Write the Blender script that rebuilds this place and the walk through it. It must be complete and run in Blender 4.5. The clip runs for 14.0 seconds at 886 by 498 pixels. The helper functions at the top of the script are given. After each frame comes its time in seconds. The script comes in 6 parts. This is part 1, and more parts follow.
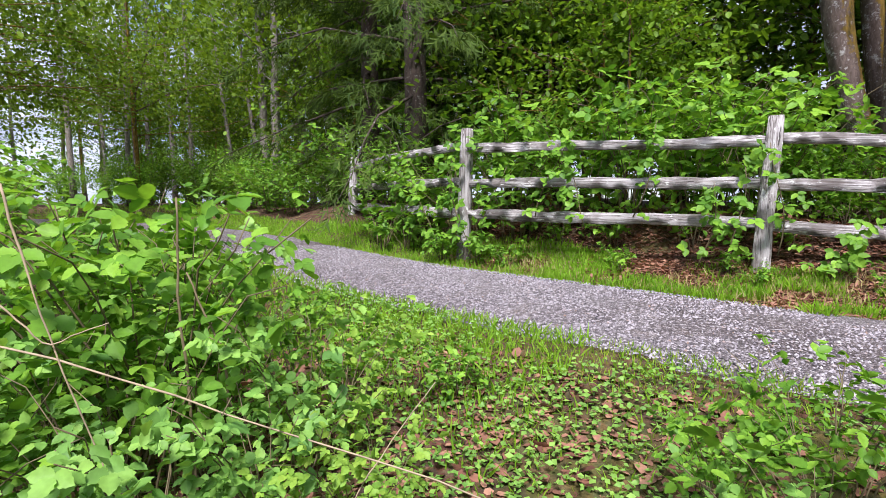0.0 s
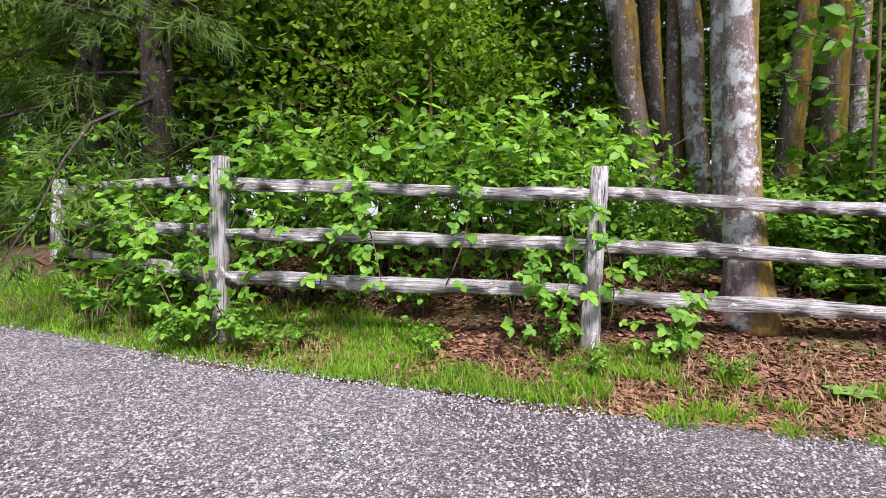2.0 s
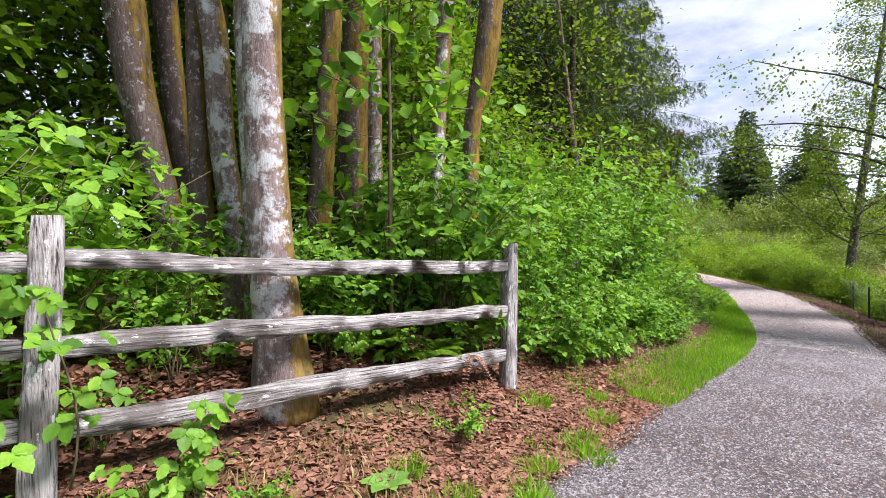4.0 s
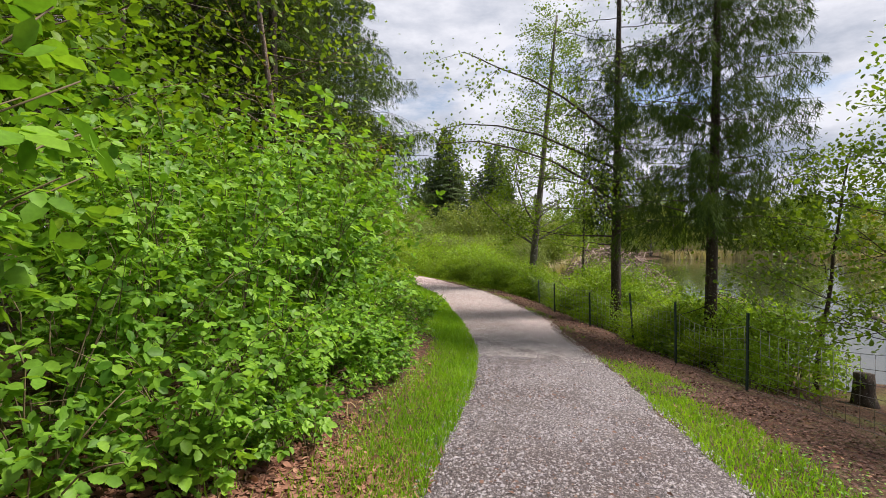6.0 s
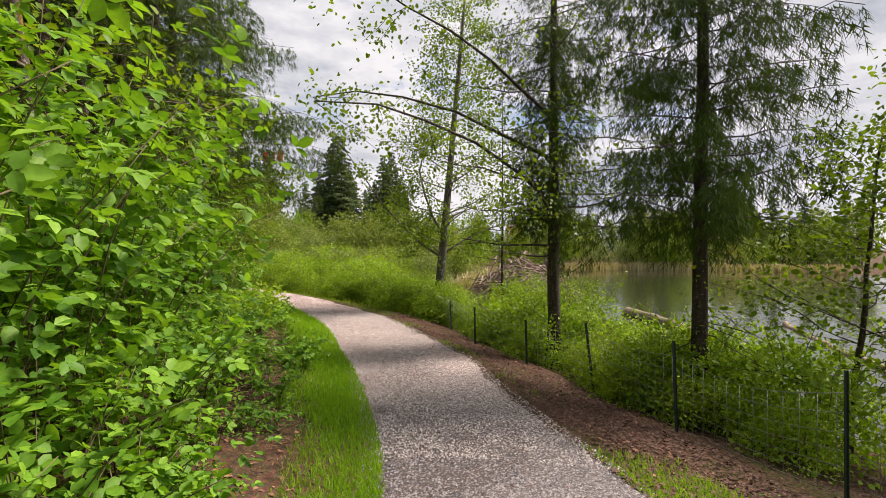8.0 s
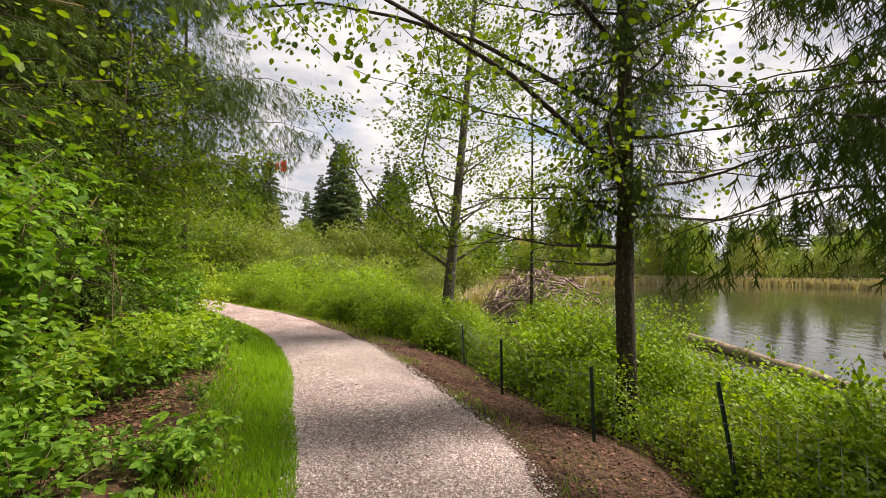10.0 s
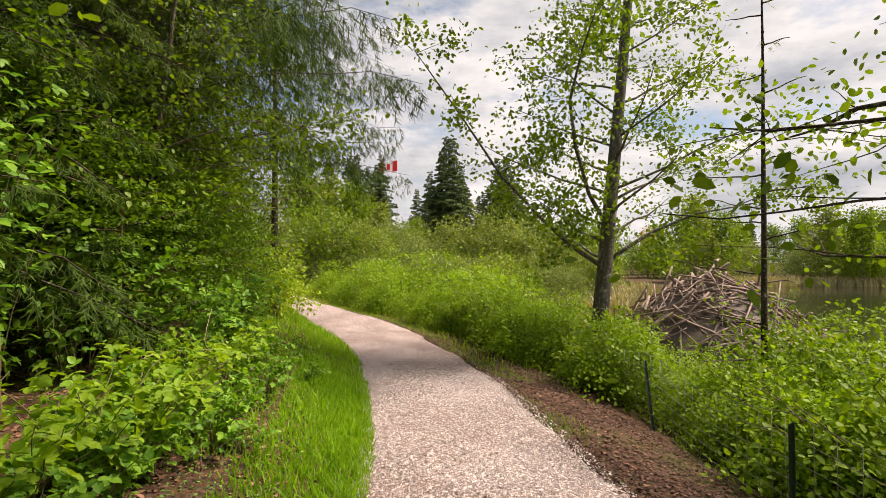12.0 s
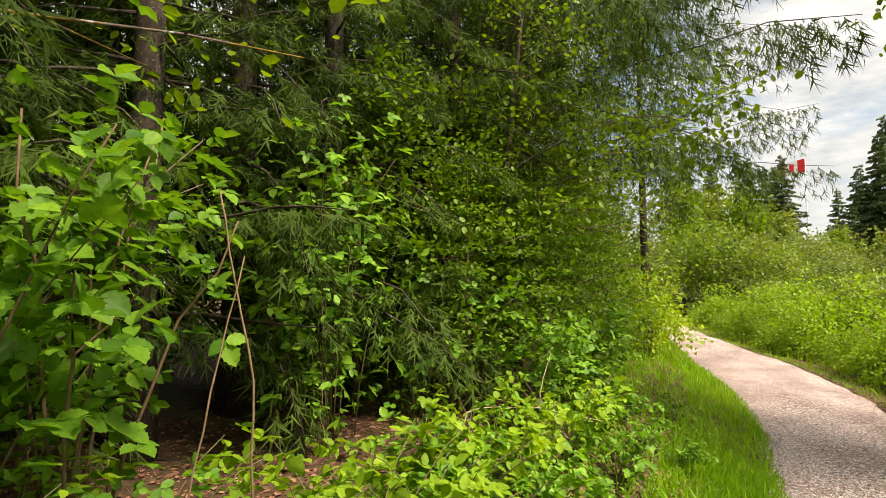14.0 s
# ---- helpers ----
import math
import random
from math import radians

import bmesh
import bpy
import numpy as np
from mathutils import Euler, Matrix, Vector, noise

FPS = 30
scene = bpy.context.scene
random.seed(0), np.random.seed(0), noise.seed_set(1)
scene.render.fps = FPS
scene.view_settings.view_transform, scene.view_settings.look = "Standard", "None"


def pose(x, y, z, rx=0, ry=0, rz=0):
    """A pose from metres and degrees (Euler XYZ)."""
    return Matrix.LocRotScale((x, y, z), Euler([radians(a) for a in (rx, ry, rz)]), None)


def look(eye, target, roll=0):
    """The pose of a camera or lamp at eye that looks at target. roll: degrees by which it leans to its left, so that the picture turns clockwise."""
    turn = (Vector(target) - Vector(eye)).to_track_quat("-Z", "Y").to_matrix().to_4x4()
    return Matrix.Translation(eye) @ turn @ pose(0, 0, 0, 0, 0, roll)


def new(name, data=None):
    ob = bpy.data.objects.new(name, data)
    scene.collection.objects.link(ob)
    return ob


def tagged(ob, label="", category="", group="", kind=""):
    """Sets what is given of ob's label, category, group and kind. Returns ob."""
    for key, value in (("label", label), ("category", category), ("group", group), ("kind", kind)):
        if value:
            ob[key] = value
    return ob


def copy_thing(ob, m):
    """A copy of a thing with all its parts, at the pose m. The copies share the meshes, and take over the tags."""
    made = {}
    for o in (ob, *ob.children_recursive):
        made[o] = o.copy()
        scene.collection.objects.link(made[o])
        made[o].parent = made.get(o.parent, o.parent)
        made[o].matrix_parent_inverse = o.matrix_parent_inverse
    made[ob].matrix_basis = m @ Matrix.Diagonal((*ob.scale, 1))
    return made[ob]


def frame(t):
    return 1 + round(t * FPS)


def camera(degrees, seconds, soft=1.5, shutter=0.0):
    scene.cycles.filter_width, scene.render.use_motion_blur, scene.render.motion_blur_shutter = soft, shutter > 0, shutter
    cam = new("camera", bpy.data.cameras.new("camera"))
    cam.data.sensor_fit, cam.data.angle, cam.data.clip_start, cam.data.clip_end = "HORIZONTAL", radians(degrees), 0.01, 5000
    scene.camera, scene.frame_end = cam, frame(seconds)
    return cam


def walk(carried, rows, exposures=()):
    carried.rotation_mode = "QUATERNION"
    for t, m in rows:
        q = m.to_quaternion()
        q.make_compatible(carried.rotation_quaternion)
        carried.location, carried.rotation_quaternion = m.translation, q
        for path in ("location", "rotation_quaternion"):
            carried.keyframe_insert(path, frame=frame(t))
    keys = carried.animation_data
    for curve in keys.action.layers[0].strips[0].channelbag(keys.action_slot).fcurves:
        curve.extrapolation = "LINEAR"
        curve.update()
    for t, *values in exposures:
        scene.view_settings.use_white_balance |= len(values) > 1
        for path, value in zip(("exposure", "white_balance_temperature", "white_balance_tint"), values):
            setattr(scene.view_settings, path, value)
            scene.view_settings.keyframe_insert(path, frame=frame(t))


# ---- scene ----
cam = camera(82.4, 14.0, soft=0.7)
METRES, EYE, TILT, LEAN, TURN = 17.55, 1.35, 3.07, 1.20, 30.0
ROWS = [
    (0.0, 0.0, 0.0, 0.0, 0.16, -7.29, -1.21),
    (0.5, 0.0026, 0.0226, 0.0072, -1.85, -6.95, -1.33),
    (1.0, 0.007, 0.0415, 0.0119, -6.46, -6.69, -1.51),
    (1.5, 0.011, 0.0586, 0.0145, -13.68, -6.29, -1.82),
    (2.0, 0.0185, 0.0763, 0.0197, -22.39, -5.71, -2.21),
    (2.5, 0.0225, 0.0924, 0.025, -33.25, -4.79, -2.67),
    (3.0, 0.0287, 0.1012, 0.0304, -44.71, -3.68, -2.97),
    (3.5, 0.048, 0.1078, 0.0338, -57.82, -2.56, -3.15),
    (4.0, 0.0728, 0.1101, 0.0357, -69.55, -1.71, -3.23),
    (6.5, 0.2685, 0.0959, 0.0358, -105.19, 0.79, -2.54),
    (7.0, 0.3211, 0.0866, 0.0378, -109.33, 1.32, -2.35),
    (7.5, 0.3673, 0.0741, 0.038, -111.94, 1.91, -2.18),
    (10.0, 0.5982, -0.0128, 0.0382, -111.64, 3.79, -2.43),
    (10.5, 0.6489, -0.0259, 0.0395, -110.27, 3.57, -2.5),
    (11.0, 0.7057, -0.0353, 0.0403, -108.18, 3.3, -2.53),
    (11.5, 0.7549, -0.0437, 0.0431, -104.93, 3.09, -2.63),
    (12.0, 0.7987, -0.0472, 0.0436, -99.4, 3.05, -2.83),
    (12.5, 0.8342, -0.0499, 0.0463, -91.79, 3.04, -3.02),
    (13.0, 0.8686, -0.0474, 0.0467, -81.51, 3.06, -3.23),
    (13.5, 0.885, -0.0492, 0.051, -70.51, 3.06, -3.41),
    (14.0, 0.8874, -0.0448, 0.0511, -58.32, 3.18, -3.26),
]
walk(cam, [(t, pose(0, 0, EYE, TILT, LEAN, TURN) @ pose(METRES * x, METRES * y, METRES * z, 90 + pitch, roll, yaw)) for t, x, y, z, yaw, pitch, roll in ROWS], [(0, .74, 6050, 19), (1.5, .74, 6050, 19), (2.5, .84, 6050, 19), (3.2, .9, 6100, 19), (4.2, .78, 6250, 17), (6.5, .47, 7000, 15), (10, .68, 7700, 17), (12.0, .58, 7900, 16), (13.0, .6, 7900, 14), (14.0, .9, 8200, 9)])

# ---- light ----
SUN_AZ, SUN_EL = radians(152), radians(54)
world = bpy.data.worlds.new("sky")
scene.world = world
world.use_nodes = True
wt = world.node_tree
wt.nodes.clear()


def wnode(kind, **inputs):
    n = wt.nodes.new(kind)
    for k, v in inputs.items():
        n.inputs[k].default_value = v
    return n


sky = wnode("ShaderNodeTexSky")
sky.sky_type, sky.sun_disc, sky.sun_elevation, sky.sun_rotation = "NISHITA", False, SUN_EL, SUN_AZ
coord = wnode("ShaderNodeTexCoord")
stretch = wnode("ShaderNodeMapping")
stretch.inputs["Scale"].default_value = (1.0, 1.0, 2.6)
banks = wnode("ShaderNodeTexNoise", Scale=2.3, Detail=7.0, Roughness=0.62)
shade = wnode("ShaderNodeTexNoise", Scale=3.6, Detail=8.0, Roughness=0.6)
cover = wnode("ShaderNodeMapRange")
cover.inputs["From Min"].default_value, cover.inputs["From Max"].default_value = 0.36, 0.47
cloud_ramp = wnode("ShaderNodeValToRGB")
cloud_ramp.color_ramp.elements[0].position, cloud_ramp.color_ramp.elements[0].color = 0.36, (0.46, 0.55, 0.7, 1)
cloud_ramp.color_ramp.elements[1].position, cloud_ramp.color_ramp.elements[1].color = 0.6, (0.99, 1.06, 1.18, 1)
sky_light = wnode("ShaderNodeBackground", Strength=0.1)
cloud_light = wnode("ShaderNodeBackground", Strength=0.6)
mixed = wnode("ShaderNodeMixShader")
wout = wnode("ShaderNodeOutputWorld")
for a, b in ((coord.outputs["Generated"], stretch.inputs["Vector"]), (stretch.outputs[0], banks.inputs["Vector"]), (stretch.outputs[0], shade.inputs["Vector"]),
             (banks.outputs["Fac"], cover.inputs["Value"]), (shade.outputs["Fac"], cloud_ramp.inputs["Fac"]), (sky.outputs[0], sky_light.inputs["Color"]),
             (cloud_ramp.outputs["Color"], cloud_light.inputs["Color"]), (cover.outputs[0], mixed.inputs[0]), (sky_light.outputs[0], mixed.inputs[1]),
             (cloud_light.outputs[0], mixed.inputs[2]), (mixed.outputs[0], wout.inputs["Surface"])):
    wt.links.new(a, b)
sun_data = bpy.data.lights.new("sun", "SUN")
sun_data.energy, sun_data.angle, sun_data.color = 4.9, radians(13), (1.0, 0.96, 0.9)
sun = new("sun", sun_data)
sun.matrix_world = look((0, 0, 60), (60 * -math.sin(SUN_AZ) * math.cos(SUN_EL), 60 * -math.cos(SUN_AZ) * math.cos(SUN_EL), 60 - 60 * math.sin(SUN_EL)))


# ---- materials ----
def material(name, build):
    m = bpy.data.materials.new(name)
    m.use_nodes = True
    t = m.node_tree
    t.nodes.clear()
    out = t.nodes.new("ShaderNodeOutputMaterial")

    def node(kind, **inputs):
        n = t.nodes.new("ShaderNode" + kind)
        for k, v in inputs.items():
            n.inputs[k.replace("_", " ")].default_value = v
        return n

    def link(a, b):
        t.links.new(a, b)

    def ramp(fac, *stops):
        n = node("ValToRGB")
        el = n.color_ramp.elements
        while len(el) < len(stops):
            el.new(0.5)
        for e, (p, c) in zip(el, stops):
            e.position, e.color = p, (*c, 1)
        link(fac, n.inputs["Fac"])
        return n.outputs["Color"]

    def mix(fac, a, b, mode="MIX"):
        n = t.nodes.new("ShaderNodeMix")
        n.data_type, n.blend_type = "RGBA", mode
        for s, i in ((fac, 0), (a, 6), (b, 7)):
            if isinstance(s, (int, float)):
                n.inputs[i].default_value = s
            elif isinstance(s, tuple):
                n.inputs[i].default_value = (*s, 1)
            else:
                link(s, n.inputs[i])
        return n.outputs[2]

    def bump(height, strength, distance=0.01):
        n = node("Bump", Strength=strength, Distance=distance)
        link(height, n.inputs["Height"])
        return n.outputs["Normal"]

    link(build(node, link, ramp, mix, bump), out.inputs["Surface"])
    return m


def leaf_material(name, dark, mid, light, thin=0.35, rough=0.5, gloss=0.25, hue_scale=1.2):
    def build(node, link, ramp, mix, bump):
        geo, pos = node("NewGeometry"), node("TexCoord")
        col = ramp(geo.outputs["Random Per Island"], (0.0, dark), (0.5, mid), (1.0, light))
        patch = node("TexNoise", Scale=hue_scale, Detail=3.0)
        link(pos.outputs["Object"], patch.inputs["Vector"])
        info = node("ObjectInfo")
        col = mix(ramp(patch.outputs["Fac"], (0.35, (0, 0, 0)), (0.65, (0.55, 0.55, 0.55))), col, light)
        col = mix(ramp(info.outputs["Random"], (0.0, (0, 0, 0)), (1.0, (0.35, 0.35, 0.35))), col, dark)
        mottle = node("TexNoise", Scale=55.0, Detail=3.0)
        link(pos.outputs["Object"], mottle.inputs["Vector"])
        col = mix(1.0, col, ramp(mottle.outputs["Fac"], (0.35, (0.9, 0.9, 0.88)), (0.65, (1.12, 1.12, 1.1))), "MULTIPLY")
        p = node("BsdfPrincipled", Roughness=rough, Specular_IOR_Level=gloss)
        link(col, p.inputs["Base Color"])
        tr = node("BsdfTranslucent")
        link(mix(1.0, col, (1.25, 1.2, 0.55), "MULTIPLY"), tr.inputs["Color"])
        ms = node("MixShader", Fac=thin)
        link(p.outputs[0], ms.inputs[1])
        link(tr.outputs[0], ms.inputs[2])
        return ms.outputs[0]
    return material(name, build)


LEAF_BRAMBLE = leaf_material("bramble leaves", (0.046, 0.135, 0.014), (0.118, 0.285, 0.026), (0.28, 0.5, 0.05), thin=0.4)
LEAF_COOL = leaf_material("low bluish leaves", (0.07, 0.18, 0.04), (0.16, 0.34, 0.065), (0.31, 0.52, 0.1))
LEAF_TIP = leaf_material("pale young leaves", (0.13, 0.27, 0.035), (0.24, 0.42, 0.055), (0.4, 0.57, 0.09), thin=0.42)
LEAF_WOOD = leaf_material("woodland leaves", (0.042, 0.1, 0.01), (0.1, 0.21, 0.016), (0.22, 0.37, 0.025), thin=0.45)
LEAF_ALDER = leaf_material("alder leaves", (0.05, 0.1, 0.01), (0.12, 0.22, 0.016), (0.24, 0.36, 0.025), thin=0.45)
LEAF_MEADOW = leaf_material("meadow shrub leaves", (0.16, 0.26, 0.017), (0.24, 0.37, 0.022), (0.34, 0.47, 0.03), thin=0.4)
LEAF_OLIVE = leaf_material("olive willow leaves", (0.11, 0.16, 0.03), (0.19, 0.26, 0.045), (0.29, 0.36, 0.06), thin=0.35)
LEAF_GOLD = leaf_material("golden leaves", (0.22, 0.17, 0.04), (0.36, 0.26, 0.05), (0.46, 0.34, 0.07), thin=0.35)
LEAF_ROW = leaf_material("deep green bank leaves", (0.1, 0.19, 0.012), (0.165, 0.28, 0.017), (0.26, 0.39, 0.026), thin=0.42)
LEAF_SAGE = leaf_material("grey-green willow leaves", (0.1, 0.15, 0.045), (0.17, 0.235, 0.065), (0.27, 0.34, 0.09), thin=0.35)
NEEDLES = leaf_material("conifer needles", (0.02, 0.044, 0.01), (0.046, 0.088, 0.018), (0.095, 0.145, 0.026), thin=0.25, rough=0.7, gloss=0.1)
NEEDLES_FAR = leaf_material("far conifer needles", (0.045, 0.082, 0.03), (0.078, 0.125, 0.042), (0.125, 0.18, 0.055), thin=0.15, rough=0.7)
GRASS = leaf_material("grass blades", (0.1, 0.23, 0.014), (0.2, 0.42, 0.022), (0.33, 0.55, 0.04), thin=0.5, rough=0.5)
GRASS_DRY = leaf_material("dry grass", (0.24, 0.19, 0.07), (0.36, 0.29, 0.12), (0.42, 0.36, 0.18), thin=0.2)
REED = leaf_material("reeds", (0.26, 0.22, 0.12), (0.38, 0.32, 0.18), (0.44, 0.4, 0.2), thin=0.2)
LITTER = leaf_material("leaf litter", (0.09, 0.036, 0.026), (0.22, 0.092, 0.06), (0.42, 0.23, 0.155), thin=0.1, rough=0.75, hue_scale=3.0)
MULCH = leaf_material("bark mulch", (0.045, 0.024, 0.02), (0.11, 0.056, 0.043), (0.23, 0.135, 0.105), thin=0.05, rough=0.85)


def ground_build(node, link, ramp, mix, bump):
    pos = node("TexCoord")
    n1, n2, n3 = node("TexNoise", Scale=0.8, Detail=5.0), node("TexNoise", Scale=14.0, Detail=8.0, Roughness=0.7), node("TexVoronoi", Scale=32.0)
    for n in (n1, n2, n3):
        link(pos.outputs["Object"], n.inputs["Vector"])
    soil = ramp(n2.outputs["Fac"], (0.3, (0.035, 0.022, 0.014)), (0.5, (0.1, 0.058, 0.036)), (0.7, (0.2, 0.12, 0.075)))
    soil = mix(0.35, soil, mix(1.0, soil, n3.outputs["Color"], "MULTIPLY"))
    moss = ramp(n2.outputs["Fac"], (0.3, (0.045, 0.085, 0.012)), (0.65, (0.16, 0.22, 0.03)))
    col = mix(ramp(n1.outputs["Fac"], (0.52, (0, 0, 0)), (0.66, (0.35, 0.35, 0.35))), soil, moss)
    p = node("BsdfPrincipled", Roughness=0.95, Specular_IOR_Level=0.15)
    link(col, p.inputs["Base Color"])
    link(bump(n2.outputs["Fac"], 0.9, 0.03), p.inputs["Normal"])
    return p.outputs[0]


def gravel_build(node, link, ramp, mix, bump):
    pos = node("TexCoord")
    cells, fine = node("TexVoronoi", Scale=105.0), node("TexVoronoi", Scale=230.0)
    broad, mid = node("TexNoise", Scale=0.7, Detail=4.0), node("TexNoise", Scale=6.0, Detail=6.0, Roughness=0.65)
    for n in (cells, fine, broad, mid):
        link(pos.outputs["Object"], n.inputs["Vector"])
    sep = node("SeparateColor")
    link(cells.outputs["Color"], sep.inputs[0])
    stone = ramp(sep.outputs[0], (0.0, (0.07, 0.06, 0.066)), (0.4, (0.2, 0.175, 0.188)), (0.75, (0.36, 0.325, 0.345)), (1.0, (0.66, 0.62, 0.64)))
    gaps = ramp(cells.outputs["Distance"], (0.25, (1, 1, 1)), (0.62, (0.3, 0.28, 0.28)))
    col = mix(1.0, stone, gaps, "MULTIPLY")
    col = mix(ramp(fine.outputs["Distance"], (0.2, (0.3, 0.3, 0.3)), (0.7, (0, 0, 0))), col, (0.36, 0.33, 0.31))
    col = mix(ramp(broad.outputs["Fac"], (0.4, (0.85, 0.85, 0.85)), (0.58, (0, 0, 0))), col, mix(1.0, col, (0.55, 0.49, 0.47), "MULTIPLY"))
    col = mix(ramp(mid.outputs["Fac"], (0.55, (0, 0, 0)), (0.72, (0.4, 0.4, 0.4))), col, (0.17, 0.12, 0.09))
    specks = node("TexNoise", Scale=36.0, Detail=3.0, Roughness=0.6)
    link(pos.outputs["Object"], specks.inputs["Vector"])
    col = mix(ramp(specks.outputs["Fac"], (0.34, (0.85, 0.85, 0.85)), (0.46, (0, 0, 0))), col, (0.07, 0.058, 0.06))
    col = mix(ramp(specks.outputs["Fac"], (0.56, (0, 0, 0)), (0.66, (0.7, 0.7, 0.7))), col, (0.52, 0.48, 0.49))
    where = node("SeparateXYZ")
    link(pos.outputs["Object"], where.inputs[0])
    # Sunlight put into the colour: gravel is multiplied brighter with growing x.
    brighter = node("MapRange", From_Min=10.5, From_Max=13.5)
    link(where.outputs["X"], brighter.inputs["Value"])
    col = mix(brighter.outputs[0], col, mix(1.0, col, (2.5, 2.22, 2.12), "MULTIPLY"))
    p = node("BsdfPrincipled", Roughness=0.8, Specular_IOR_Level=0.3)
    link(col, p.inputs["Base Color"])
    link(bump(cells.outputs["Distance"], 0.9, 0.012), p.inputs["Normal"])
    return p.outputs[0]


# Lit copy of the stones: sunlight is painted into these lighter tan tones.
def lit_tan_stone_build(node, link, ramp, mix, bump):
    geo = node("NewGeometry")
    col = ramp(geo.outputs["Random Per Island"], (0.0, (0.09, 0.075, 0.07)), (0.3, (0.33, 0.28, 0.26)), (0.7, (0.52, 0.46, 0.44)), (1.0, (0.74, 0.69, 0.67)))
    p = node("BsdfPrincipled", Roughness=0.75, Specular_IOR_Level=0.35)
    link(col, p.inputs["Base Color"])
    return p.outputs[0]


def stone_build(node, link, ramp, mix, bump):
    geo = node("NewGeometry")
    col = ramp(geo.outputs["Random Per Island"], (0.0, (0.045, 0.04, 0.045)), (0.35, (0.16, 0.14, 0.15)), (0.7, (0.32, 0.295, 0.315)), (0.94, (0.4, 0.375, 0.39)), (1.0, (0.24, 0.16, 0.12)))
    p = node("BsdfPrincipled", Roughness=0.75, Specular_IOR_Level=0.35)
    link(col, p.inputs["Base Color"])
    return p.outputs[0]


def wood_build(node, link, ramp, mix, bump):
    pos, info = node("TexCoord"), node("ObjectInfo")
    mp = node("Mapping")
    mp.inputs["Scale"].default_value = (1.0, 42.0, 42.0)
    link(pos.outputs["Object"], mp.inputs["Vector"])
    grain, blot, speck = node("TexNoise", Scale=2.2, Detail=9.0, Roughness=0.7), node("TexNoise", Scale=4.0, Detail=6.0), node("TexNoise", Scale=26.0, Detail=5.0, Roughness=0.7)
    link(mp.outputs[0], grain.inputs["Vector"])
    flat_ = node("Mapping")
    flat_.inputs["Scale"].default_value = (.35, 1.0, 1.0)
    link(pos.outputs["Object"], flat_.inputs["Vector"])
    link(pos.outputs["Object"], blot.inputs["Vector"])
    link(flat_.outputs[0], speck.inputs["Vector"])
    col = ramp(grain.outputs["Fac"], (0.36, (0.05, 0.042, 0.038)), (0.43, (0.22, 0.195, 0.185)), (0.51, (0.38, 0.355, 0.345)), (0.64, (0.54, 0.52, 0.515)))
    streak, crack = node("Mapping"), node("TexNoise", Scale=1.0, Detail=6.0, Roughness=0.6)
    streak.inputs["Scale"].default_value = (1.6, 60.0, 60.0)
    link(pos.outputs["Object"], streak.inputs["Vector"])
    link(streak.outputs[0], crack.inputs["Vector"])
    col = mix(ramp(blot.outputs["Fac"], (0.48, (0, 0, 0)), (0.6, (0.75, 0.75, 0.75))), col, (0.12, 0.1, 0.09))
    col = mix(ramp(crack.outputs["Fac"], (0.36, (0.9, 0.9, 0.9)), (0.41, (0, 0, 0))), col, (0.03, 0.026, 0.024))
    col = mix(ramp(speck.outputs["Fac"], (0.6, (0, 0, 0)), (0.63, (0.9, 0.9, 0.9))), col, (0.66, 0.66, 0.63))
    p = node("BsdfPrincipled", Roughness=0.9, Specular_IOR_Level=0.2)
    link(col, p.inputs["Base Color"])
    link(bump(grain.outputs["Fac"], 1.0, 0.014), p.inputs["Normal"])
    return p.outputs[0]


